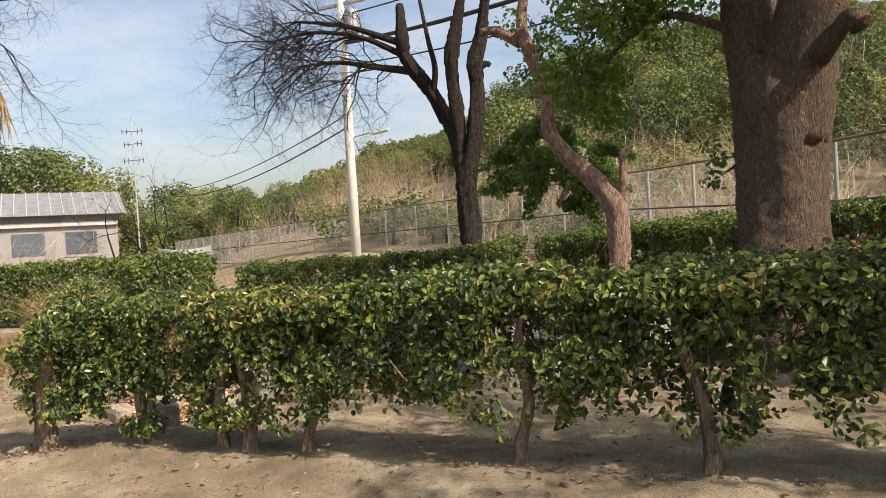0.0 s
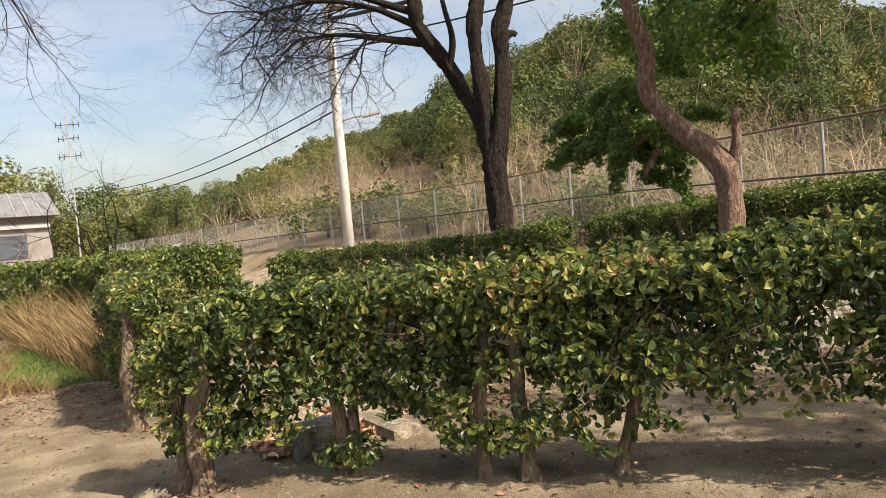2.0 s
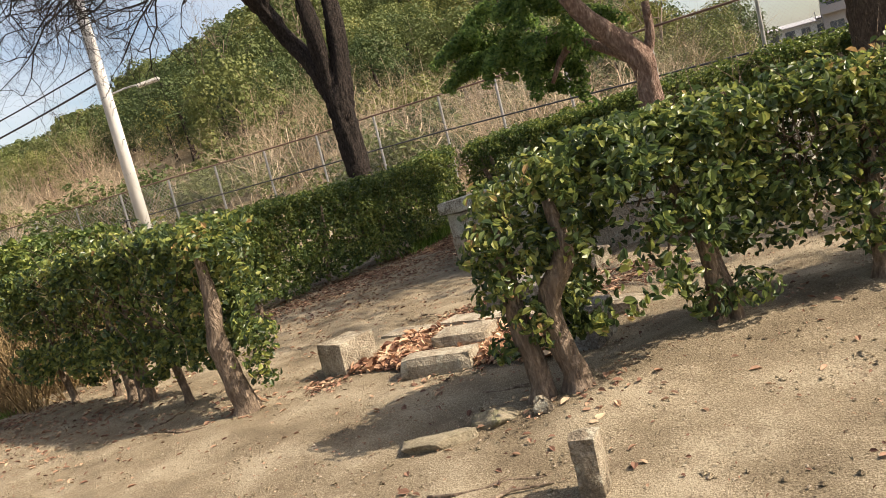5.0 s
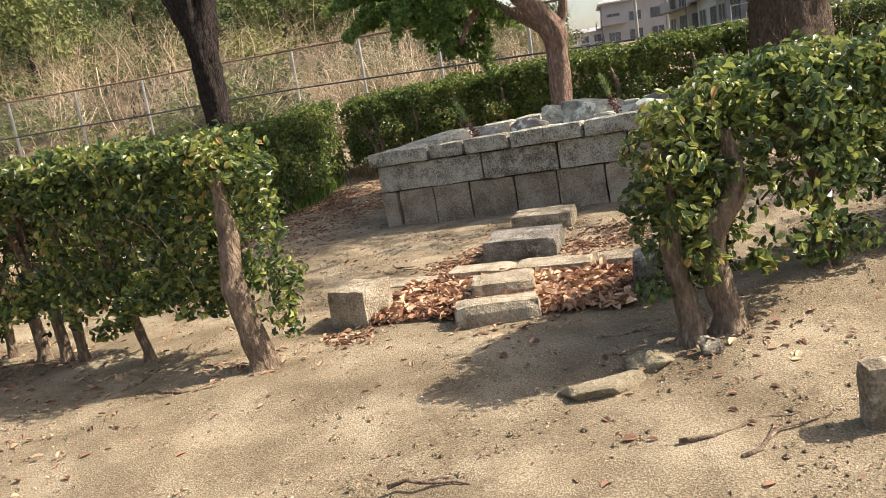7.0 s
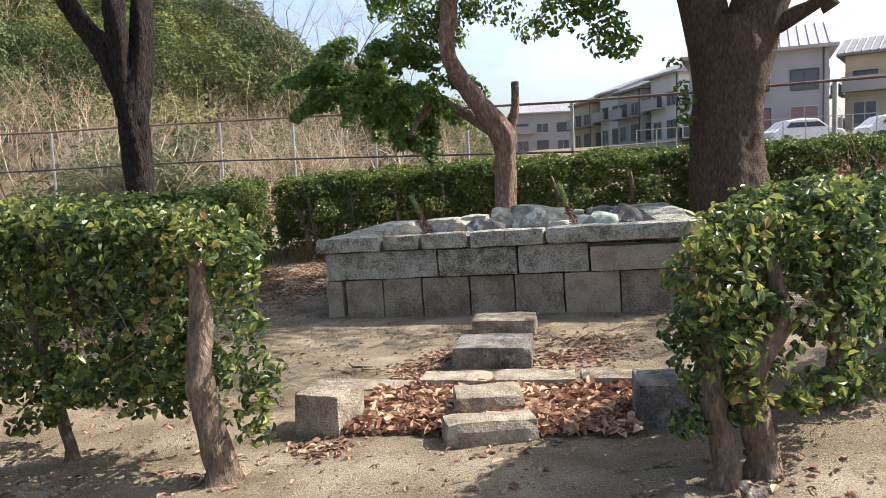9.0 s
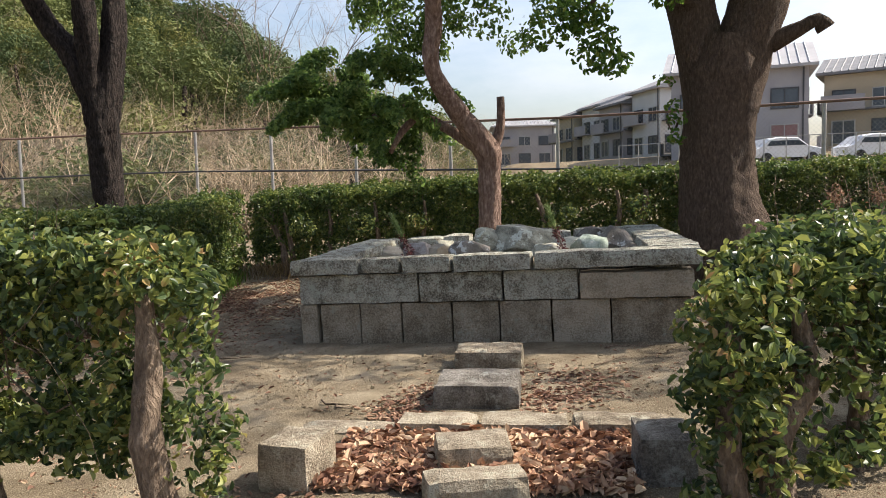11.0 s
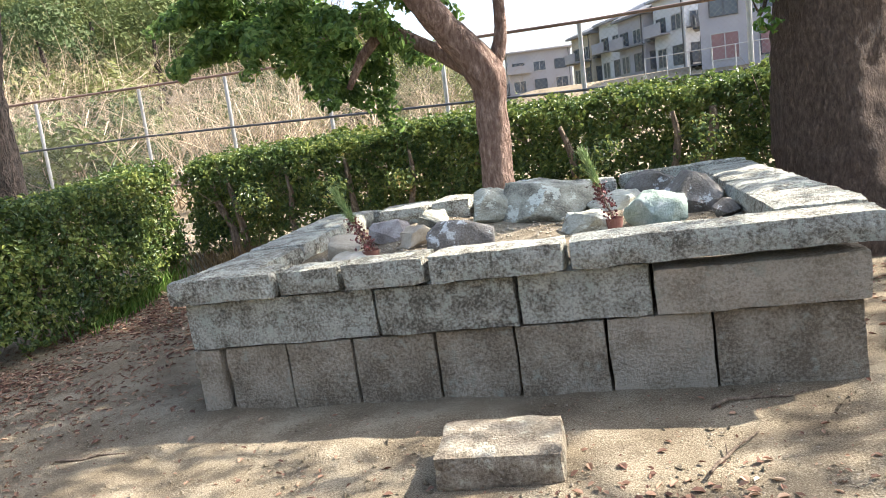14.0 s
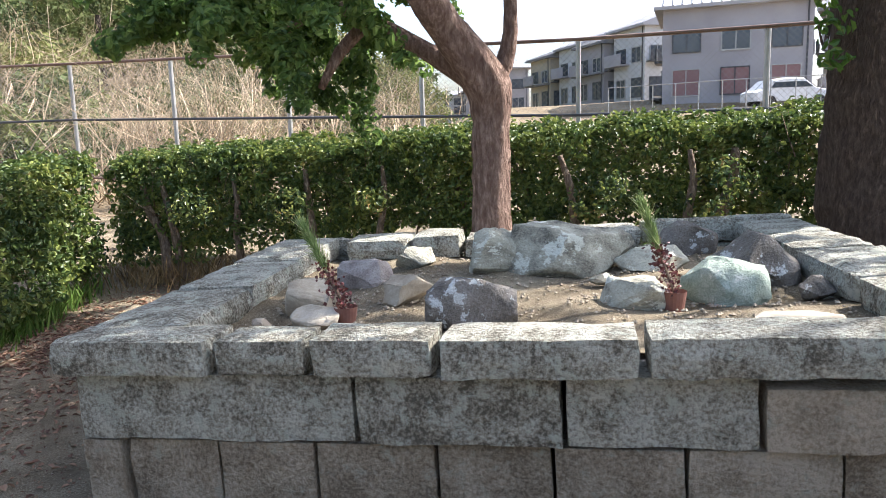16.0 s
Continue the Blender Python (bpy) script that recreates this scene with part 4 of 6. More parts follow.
def tree_big():
    x, y = 4.68, 3.34
    z = gz(x, y)
    t = thing("tree", (x, y, z), "massive old tree with furrowed grey-brown bark, flared base and forked trunk", "tree")
    limb("trunk", [(0.26, -0.05, -0.25), (0.22, -0.04, 0.12), (0.1, 0, 0.6), (0.0, 0, 1.2), (0.0, 0, 2.1), (0.06, 0, 2.75), (0.1, 0, 3.2)], [0.92, 0.76, 0.57, 0.485, 0.455, 0.50, 0.42], BARK_G, t, 56, 0.10, 0.05)
    limb("fork", [(-0.12, 0, 2.3), (-0.24, 0, 3.0), (-0.36, 0.05, 3.7), (-0.55, 0.1, 5.0), (-0.9, 0.1, 6.5)], [0.30, 0.30, 0.29, 0.24, 0.16], BARK_G, t, 22, 0.14)
    limb("fork", [(0.12, 0, 2.3), (0.28, 0, 3.0), (0.5, 0, 3.7), (0.75, 0.1, 4.8), (1.2, 0.2, 6.4)], [0.38, 0.37, 0.34, 0.26, 0.17], BARK_G, t, 22, 0.14)
    limb("branch", [(0.6, -0.1, 3.1), (0.95, -0.25, 3.25), (1.1, -0.3, 3.32), (1.2, -0.3, 3.2)], [0.14, 0.09, 0.085, 0.11], BARK_G, t, 12, label="knobbly pruned branch stub")
    # leafy shoots that hang before and beside the fork
    limb("branch", [(-0.35, -0.2, 3.6), (-0.9, -0.7, 3.9), (-1.5, -0.9, 3.7), (-1.9, -1.0, 3.3)], [0.06, 0.045, 0.03, 0.012], BARK_G, t, 7)
    cs = cloud([(-1.2, -0.8, 3.8), (-1.6, -0.9, 3.5), (-1.9, -1.0, 3.3), (-1.7, -1.0, 2.95), (-1.0, -0.9, 4.2), (-1.6, -0.9, 4.3), (-2.2, -0.8, 4.2), (-0.6, -0.7, 4.4)], 0.30, 3, 41, 0.22)
    crown("foliage", cs, 2600, 0.095, LEAF_Y, t, 42)
    limb("branch", [(-0.5, 0, 2.2), (-0.62, -0.25, 2.0), (-0.72, -0.4, 2.15)], [0.02, 0.012, 0.006], BARK_G, t, 6)
    crown("foliage", cloud([(-0.68, -0.35, 2.15), (-0.72, -0.4, 2.4), (-0.66, -0.3, 1.9), (-0.7, -0.35, 2.7)], 0.14, 2, 43, 0.08), 110, 0.085, LEAF_Y, t, 44)
    cs = cloud([(1.5, -0.7, 3.75), (2.0, -0.8, 3.7), (2.4, -0.8, 3.75), (1.8, -0.6, 4.1)], 0.26, 3, 45, 0.2)
    crown("foliage", cs, 1100, 0.09, LEAF_T, t, 46)
    cs = cloud([(-2.0, 0, 5.6), (-0.8, 0, 5.8), (0.4, 0.2, 6.6), (0, -1, 6.4), (-1.6, -1.0, 6.6), (0.8, -1.4, 7.2), (0.4, 0.3, 7.4), (-1.4, 0.6, 5.0), (-0.4, -0.6, 5.2)], 0.75, 5, 47, 0.6)
    crown("foliage", cs, 12500, 0.11, LEAF_T, t, 48)


def tree_bare():
    x, y = -4.95, 4.25
    z = gz(x, y)
    t = thing("tree", (x, y, z), "dark-barked leafless tree with several pruned upright stems", "tree")
    limb("trunk", [(0.05, 0, -0.2), (0.05, 0, 0.5), (0.03, 0, 1.6), (0.0, 0, 2.4), (-0.03, 0, 3.0), (-0.05, 0, 3.5)], [0.34, 0.25, 0.225, 0.25, 0.22, 0.12], BARK_D, t, 26, 0.34, 0.08)
    limb("stem", [(-0.06, 0.0, 2.7), (-0.3, 0.05, 3.4), (-0.65, 0.12, 3.95), (-1.02, 0.1, 4.45), (-1.2, -0.2, 5.1), (-1.32, -0.5, 5.6), (-1.45, -0.78, 6.1), (-1.42, -0.82, 6.5), (-1.55, -0.8, 7.4)], [0.18, 0.19, 0.195, 0.19, 0.165, 0.185, 0.15, 0.17, 0.09], BARK_D, t, 18, 0.4, 0.07)
    limb("stem", [(-0.06, 0, 2.7), (-0.12, -0.02, 3.5), (-0.16, -0.06, 4.6), (-0.22, -0.1, 5.2), (-0.14, -0.14, 5.8), (-0.02, 0.02, 6.6), (0.2, 0.15, 7.6)], [0.17, 0.16, 0.165, 0.145, 0.17, 0.13, 0.08], BARK_D, t, 18, 0.4, 0.07)
    limb("stem", [(0.05, 0, 2.5), (0.12, 0.14, 3.4), (0.14, 0.30, 4.2), (0.10, 0.38, 5.0), (0.14, 0.34, 5.6), (0.22, 0.5, 6.2), (0.4, 0.65, 7.4)], [0.18, 0.18, 0.19, 0.165, 0.19, 0.15, 0.09], BARK_D, t, 18, 0.4, 0.07)
    limb("stub", [(0.14, 0.34, 5.4), (0.25, 0.55, 5.55), (0.3, 0.66, 5.5)], [0.1, 0.08, 0.06], BARK_D, t, 8)
    limb("branch", [(-1.2, -0.2, 5.1), (-0.95, -0.2, 5.7), (-0.95, -0.35, 6.4), (-1.0, -0.5, 7.4)], [0.09, 0.08, 0.06, 0.04], BARK_D, t, 8)
    limb("branch", [(-1.36, -0.55, 5.7), (-2.1, -1.3, 5.95), (-2.8, -2.0, 6.2), (-3.6, -2.7, 6.3)], [0.11, 0.08, 0.055, 0.03], BARK_D, t, 8)
    limb("branch", [(-1.44, -0.82, 6.4), (-2.6, -1.9, 7.1), (-3.8, -2.9, 7.5)], [0.10, 0.06, 0.03], BARK_D, t, 8)
    limb("branch", [(-1.45, -0.8, 6.1), (-2.2, -1.6, 6.7), (-3.0, -2.6, 7.0), (-4.2, -3.6, 7.0)], [0.09, 0.06, 0.05, 0.02], BARK_D, t, 8)
    st = [((-1.9, -1.1, 5.9), (-0.6, -0.7, -0.05)), ((-2.4, -1.6, 6.1), (-0.6, -0.75, -0.1)), ((-3.0, -2.2, 6.25), (-0.6, -0.75, -0.25)), ((-3.5, -2.6, 6.3), (-0.6, -0.75, -0.3)),
          ((-2.6, -1.9, 7.1), (-0.6, -0.7, 0.0)), ((-3.6, -2.8, 7.45), (-0.6, -0.7, -0.15)), ((-3.0, -2.6, 7.0), (-0.6, -0.7, -0.3)), ((-4.0, -3.4, 7.0), (-0.6, -0.7, -0.35)), ((-2.2, -1.6, 6.7), (-0.4, -0.9, 0.1))]
    tw = merged("brushwood", twig_net(st, 5, 1.9, 0.024, 51, up=-0.1, splits=3, bend=1.15, tip=0.6), BARK_D, t)
    tw["kind"] = "stuff"


def unseen_shade_tree():
    # Added out of view; its sparse crown is placed only to cast dappled shade.
    x, y = 9.6, 3.9
    t = thing("tree", (x, y, gz(x, y)), "unseen leafy tree added so its canopy dapples the stones with shade", "tree")
    limb("trunk", [(0, 0, -0.2), (0, 0, 1.5), (-0.1, 0.05, 3.5), (-0.3, 0, 5.2)], [0.36, 0.26, 0.22, 0.15], BARK_G, t, 18, 0.15)
    limb("branch", [(-0.2, 0, 4.4), (-1.0, -0.5, 5.4), (-2.0, -1.0, 6.0)], [0.12, 0.08, 0.04], BARK_G, t, 10)
    limb("branch", [(-0.2, 0, 4.6), (0.3, -0.9, 5.6), (0.5, -1.8, 6.2)], [0.12, 0.08, 0.04], BARK_G, t, 10)
    g = random.Random(57)
    cs = [(g.gauss(1.0, 2.1), g.gauss(-1.1, 1.0), g.gauss(6.2, 0.7), g.uniform(0.3, 0.6)) for _ in range(66)]
    crown("foliage", cs, 6800, 0.12, LEAF_T, t, 58)


def overhanging_tree():
    x, y = -2.2, -7.4
    z = gz(x, y)
    t = thing("tree", (x, y, z), "leafless tree whose thin twigs hang over the path", "tree")
    limb("trunk", [(0, 0, -0.2), (0.05, 0.05, 1.5), (0.3, 0.2, 3.2), (0.9, 0.8, 4.3), (1.6, 1.6, 4.9)], [0.24, 0.18, 0.15, 0.10, 0.05], BARK_D, t, 14, 0.2)
    limb("branch", [(0.7, 0.6, 4.0), (1.6, 1.3, 4.3), (2.4, 2.2, 4.4)], [0.07, 0.05, 0.025], BARK_D, t, 8)
    limb("branch", [(0.3, 0.2, 3.2), (0.1, 1.2, 4.6), (0.2, 2.2, 5.4)], [0.08, 0.05, 0.025], BARK_D, t, 8)
    st = [((1.6, 1.6, 4.9), (0.6, 0.6, 0.1)), ((2.3, 2.1, 4.4), (0.6, 0.6, -0.05)), ((1.6, 1.3, 4.3), (0.8, 0.4, 0.0)), ((0.2, 2.1, 5.4), (0.4, 0.8, -0.1)), ((1.2, 1.0, 4.6), (0.5, 0.7, 0.15))]
    tw = merged("brushwood", twig_net(st, 3, 1.4, 0.016, 53, up=-0.15, splits=3, bend=1.2, tip=0.55), BARK_D, t)
    tw["kind"] = "stuff"


def palm():
    x, y = -7.0, -6.4
    z = gz(x, y)
    t = thing("palm_tree", (x, y, z), "palm with a skirt of dead brown hanging fronds", "palm tree")
    limb("trunk", [(0, 0, -0.2), (0, 0, 3), (0.05, 0.05, 6.4)], [0.2, 0.17, 0.16], BARK_D, t, 14, 0.2, 0.3)
    g = np.random.default_rng(55)
    for k in range(14):
        a = 2 * math.pi * k / 14
        d = np.array([math.cos(a), math.sin(a), 0])
        base = np.array([0.05, 0.05, 6.3])
        n = 70
        u = g.uniform(0.2, 1, n)
        p = base + d * (1.15 * u ** 0.5)[:, None] + np.array([0, 0, -1]) * (1.5 * u ** 2)[:, None]
        q = p + np.array([0, 0, -1]) * g.uniform(0.3, 0.9, n)[:, None] + g.normal(0, 0.12, (n, 3))
        w = g.normal(0, 0.012, (n, 3))
        V = np.stack([p - w, p + w, q], 1).reshape(-1, 3)
        link_mesh("frond", V, np.arange(n * 3).reshape(-1, 3), STRAW, t, label="dead brown frond")


def shoots(h, centres, n, size, seed):
    """Leafy side shoots round a hedge's stems; centres in the world."""
    o = h.location
    crown("foliage", [(x - o.x, y - o.y, z - o.z, r) for x, y, z, r in centres], n, size, LEAF_H, h, seed)


shoots(back_hedge, [(2.5, 4.55, 1.0, 0.26), (2.65, 4.5, 1.15, 0.2), (3.75, 4.5, 1.2, 0.28), (3.6, 4.45, 0.95, 0.22), (0.3, 4.6, 1.05, 0.22), (-0.6, 4.55, 1.0, 0.25), (-1.6, 4.5, 1.0, 0.28)], 2600, 0.055, 63)
shoots(left_hedge, [(1.1, -3.9, 0.75, 0.10), (1.14, -3.88, 0.55, 0.12), (1.12, -3.9, 0.38, 0.11), (1.08, -3.9, 0.2, 0.10), (1.02, -3.85, 0.95, 0.12), (1.0, -3.86, 1.15, 0.16), (0.86, -4.02, 1.2, 0.15), (0.96, -4.04, 1.17, 0.14), (1.06, -3.95, 1.12, 0.14), (1.16, -3.92, 0.46, 0.12), (1.12, -4.0, 0.66, 0.08), (1.1, -3.98, 0.3, 0.10), (0.7, -3.86, 0.45, 0.12), (0.35, -3.9, 0.42, 0.10), (0.1, -3.88, 0.38, 0.12)], 1150, 0.05, 61)
shoots(right_hedge, [(3.28, -3.95, 0.5, 0.12), (3.42, -4.0, 0.4, 0.10), (3.2, -3.98, 0.75, 0.13), (3.22, -4.0, 1.0, 0.14), (3.5, -3.9, 0.55, 0.13), (3.3, -4.02, 1.12, 0.13), (3.2, -4.1, 0.62, 0.10), (3.38, -4.14, 0.72, 0.12), (3.34, -4.16, 0.95, 0.13), (3.24, -4.14, 0.86, 0.12), (3.42, -4.12, 0.52, 0.10), (3.2, -4.05, 0.36, 0.09), (4.2, -3.2, 0.35, 0.14), (4.0, -3.3, 0.3, 0.13), (3.45, -4.0, 0.85, 0.16), (3.4, -3.98, 1.08, 0.16), (3.5, -3.9, 1.2, 0.14)], 2100, 0.05, 62)
tree_leafy()
tree_big()
tree_bare()
unseen_shade_tree()
overhanging_tree()
palm()


# ---- fence ----
FENCE = [(13.0, 4.6), (9.0, 5.5), (2.52, 7.05), (-6.0, 9.26), (-10.5, 9.0), (-16.0, 7.4), (-25.0, 5.6), (-36.0, 3.6), (-52.0, 1.0)]


def fence():
    x0, y0 = FENCE[0]
    f = thing("fence", (0, 0, 0), "galvanised chain-link fence with a dark middle rail below the hill", "fence")
    P = [np.array(p) for p in FENCE]
    posts, acc = [], 0.0
    for a, b in zip(P, P[1:]):
        L = np.linalg.norm(b - a)
        k = max(1, int(round(L / 2.15)))
        for i in range(k):
            posts.append(a + (b - a) * i / k)
    posts.append(P[-1])

    def top(p):
        return 2.9 + 0.03 * min(max(-p[0], -3), 6) - 0.012 * max(-p[0] - 8, 0)
    cyl = bmesh.new()
    bmesh.ops.create_cone(cyl, cap_ends=True, segments=10, radius1=0.035, radius2=0.035, depth=2.3)
    me = bpy.data.meshes.new("post")
    cyl.to_mesh(me)
    cyl.free()
    me.materials.append(STEEL)
    for p in posts:
        o = new("post", me)
        o.parent = f
        o.location = (p[0], p[1], top(p) - 1.13)
    rails = {"top_rail": (0.0, 0.024, RUST), "middle_rail": (-0.95, 0.02, DARKTRIM), "bottom_rail": (-1.95, 0.02, RUST)}
    for nm, (dz, r, m) in rails.items():
        V, F = tube_data([(p[0], p[1] - 0.03, top(p) + dz) for p in posts], [r] * len(posts), 8)
        link_mesh(nm, V, F, m, f, True)
    pieces = []
    for a, b in zip(posts, posts[1:]):
        L = np.linalg.norm(b - a)
        far = np.hypot(*(a - np.array([3, -4])))
        step = 0.075 if far < 22 else 0.16
        w = 0.0026 if far < 22 else 0.006
        k = int(L / step)
        d = (b - a) / L
        h = 1.95
        for i in range(-int(h / step), k):
            for sgn in (1, -1):
                s0, s1 = i * step, i * step + h
                c0, c1 = max(s0, 0), min(s1, L)
                if c1 - c0 < 0.02:
                    continue
                z0, z1 = (c0 - s0, c1 - s0) if sgn > 0 else (h - (c0 - s0), h - (c1 - s0))
                q0, q1 = a + d * c0, a + d * c1
                t0, t1 = top(q0) - 1.95, top(q1) - 1.95
                A, B = (q0[0], q0[1], t0 + z0), (q1[0], q1[1], t1 + z1)
                pieces.append(([(A[0], A[1], A[2] - w), (A[0], A[1], A[2] + w), (B[0], B[1], B[2] + w), (B[0], B[1], B[2] - w),
                                (A[0], A[1] + 2 * w, A[2]), (B[0], B[1] + 2 * w, B[2])], [(0, 1, 2, 3), (1, 4, 5, 2), (4, 0, 3, 5)]))
    merged("mesh_wire", pieces, WIRE, f, smooth=False)["kind"] = "stuff"


fence()


# ---- utility pole and wires ----
def utility_pole():
    x, y = -12.0, 3.65
    zb = gz(x, y)
    p = thing("utility_pole", (x, y, zb), "tall pale concrete utility pole with a street lamp and cables", "utility pole")
    V, F = tube_data([(0, 0, -0.5), (0, 0, 5), (0, 0, 11.5)], [0.165, 0.145, 0.115], 20)
    link_mesh("pole", V, F, CONC, p, True)
    for z in (2.9, 5.2, 6.0, 7.4):
        V, F = tube_data([(0, 0, z), (0, 0, z + 0.06)], [0.163 - z * 0.0036] * 2, 16)
        link_mesh("band", V, F, STEEL, p)
    V, F = tube_data([(0, 0, 4.95), (0.3, 0.35, 5.05), (0.55, 0.62, 5.08)], [0.025] * 3, 8)
    link_mesh("lamp_arm", V, F, STEEL, p)
    bm = bmesh.new()
    add_box(bm, -0.3, 0.3, -0.08, 0.08, -0.05, 0.05, 0.03)
    bmesh.ops.transform(bm, matrix=pose(0.7, 0.8, 5.08, 0, -8, 48), verts=bm.verts)
    part("lamp_head", bm, CONC, p, "pale street lamp head")
    for z in (9.2, 10.2):
        bm = bmesh.new()
        add_box(bm, -0.9, 0.9, -0.05, 0.05, z, z + 0.1, 0.01)
        bmesh.ops.rotate(bm, verts=bm.verts, cent=(0, 0, 0), matrix=Matrix.Rotation(radians(40), 3, "Z"))
        part("crossarm", bm, STEEL, p)
    bm = bmesh.new()
    bmesh.ops.create_cone(bm, cap_ends=True, segments=16, radius1=0.22, radius2=0.22, depth=0.7)
    bmesh.ops.translate(bm, verts=bm.verts, vec=(0.38, 0.2, 8.6))
    part("transformer", bm, STEEL, p, "grey transformer can")
    for z in (7.0, 8.0):
        for k in range(5):
            V, F = tube_data([(-0.28, 0.0, z - k * 0.8), (0.28, 0, z - k * 0.8)], [0.012] * 2, 6)
            link_mesh("step_bolt", V, F, STEEL, p)
    for k, (z, far, sag, r) in enumerate([(5.75, (-42, 0.1, 5.9), 0.6, 0.02), (5.35, (-42, 0.5, 5.5), 0.6, 0.026), (8.9, (14, 12, 9.5), 1.0, 0.022), (8.0, (14, 12.4, 8.6), 1.0, 0.06), (7.3, (14, 12.4, 8.0), 1.1, 0.022)]):
        a, b = Vector((x, y, zb + z)), Vector(far)
        pts = [a.lerp(b, i / 24) - Vector((0, 0, sag * 4 * (i / 24) * (1 - i / 24))) for i in range(25)]
        V, F = tube_data(pts, [r] * 25, 6)
        c = link_mesh("overhead_cable", V, F, BLACK, None, True)
        tagged(c, "dark overhead cable strung from the utility pole", "cable", "overhead cables")


utility_pole()


# ---- woods on the hill ----
def tree_mesh(seed, n=1500, size=0.34):
    g = random.Random(seed)
    cs = []
    for k in range(26):
        a, z = k * 2.4 + g.uniform(-0.4, 0.4), 1.5 + 3.7 * (k / 25) ** 0.8
        r = 2.0 * math.sqrt(max(0.02, 1 - ((z - 2.3) / 3.1) ** 2)) * g.uniform(0.75, 1.05)
        cs.append((r * math.cos(a), r * math.sin(a), z, g.uniform(0.5, 0.95)))
    return cs


def forest():
    g = random.Random(5)
    kinds = []
    for k in range(6):
        t = thing("forest_tree", (0, 0, 0), "round evergreen tree in the hillside wood", "tree", "trees on the hill")
        limb("trunk", [(0, 0, -0.6), (0.1, 0, 1.5), (0, 0.1, 3.6)], [0.24, 0.17, 0.08], BARK_D, t, 7, 0.1, 0.8)
        crown("crown", tree_mesh(60 + k), 3600, 0.19, LEAF_F, t, 70 + k, 0.7, 0.2, six=False, open_=2.0, spread=0.33)
        kinds.append(t)
    pts, tries = [], 0
    while len(pts) < 900 and tries < 26000:
        tries += 1
        b, r = g.uniform(103, 182), 30 + 108 * g.random() ** 0.8
        if r < 62 and b > 148 or r < 44 and b > 143 or r < 40 and g.random() < 0.7:
            continue
        s = g.uniform(0.75, 1.35) * (0.85 if r < 45 else 1.15) * (0.72 if b > 148 else 0.92)
        x, y = 5 + r * math.cos(radians(b)), -5 + r * math.sin(radians(b))
        if any((x - u) ** 2 + (y - v) ** 2 < (1.45 * (s + w)) ** 2 for u, v, w, _ in pts):
            continue
        pts.append((x, y, s, r))
    pts.sort(key=lambda p: p[3])
    VV, FF, base = [], [], 0
    far = [crown("far_crown", tree_mesh(60 + k), 640, 0.47, LEAF_F, None, 170 + k, 0.75, 0.2, six=False, open_=2.0, spread=0.33) for k in range(4)]
    arr = [(np.array([v.co[:] for v in f.data.vertices]), np.array([p.vertices[:] for p in f.data.polygons])) for f in far]
    for f in far:
        bpy.data.objects.remove(f)
    for i, (x, y, s, r) in enumerate(pts):
        z, a = gz(x, y) - 0.5, g.uniform(0, 360)
        if i < 200:
            o = kinds[i] if i < 6 else copy_thing(kinds[i % 6], Matrix())
            o.matrix_basis = pose(x, y, z, g.uniform(-4, 4), g.uniform(-4, 4), a) @ Matrix.Diagonal((s, s, s * g.uniform(0.85, 1.15), 1))
        else:
            v, f = arr[i % 4]
            c, n = math.cos(a), math.sin(a)
            VV.append(v @ np.array([[c, n, 0], [-n, c, 0], [0, 0, 1.0]]) * s + np.array([x, y, z]))
            FF.append(f + base)
            base += len(v)
    w = link_mesh("woodland", np.concatenate(VV), np.concatenate(FF), LEAF_W)
    tagged(w, "dense evergreen woodland covering the upper hillside", "woodland", kind="stuff")
    # bare brush on the slope just behind the fence
    brush = []
    for k in range(4):
        st = [((g.gauss(0, 0.5), g.gauss(0, 0.5), 0), (g.gauss(0, 0.4), g.gauss(0, 0.4), 1.0)) for _ in range(6)]
        b = merged("bare_shrub", twig_net(st, 1, 1.9, 0.018, 80 + k, up=0.5, splits=3, bend=0.7, k=3), BRUSH, None)
        tagged(b, "leafless tan thicket shrub on the slope behind the fence", "shrub", "bare shrubs on the slope")
        brush.append(b)
    for i in range(150):
        while True:
            b, r = (g.uniform(104, 158), g.uniform(17, 32)) if i % 4 else (g.uniform(150, 173), g.uniform(22, 50))
            x, y = 5 + r * math.cos(radians(b)), -5 + r * math.sin(radians(b))
            fy = np.interp(x, [p[0] for p in FENCE[::-1]], [p[1] for p in FENCE[::-1]])
            if fy + 1.0 < y < fy + 9.5:
                break
        o = brush[i] if i < 4 else copy_thing(brush[i % 4], Matrix())
        s = g.uniform(0.55, 1.25)
        o.matrix_basis = pose(x, y, gz(x, y) - 0.1, 0, 0, g.uniform(0, 360)) @ Matrix.Diagonal((s * 1.2, s * 1.2, s, 1))
    # low evergreen bushes between the bare shrubs
    low = []
    for k in range(3):
        t = thing("bush", (0, 0, 0), "low olive green bush on the slope behind the fence", "bush", "bushes on the slope")
        limb("stem", [(0, 0, -0.2), (0.02, 0, 0.5), (0.1, 0, 1.0)], [0.05, 0.04, 0.02], BARK_D, t, 6, 0.1, 0.4)
        cc = [(g.gauss(0, 0.5), g.gauss(0, 0.5), g.uniform(0.4, 1.3), g.uniform(0.3, 0.5)) for _ in range(9)]
        crown("crown", cc, 900, 0.13, LEAF_F, t, 120 + k, 0.6, 0.2, six=False)
        low.append(t)
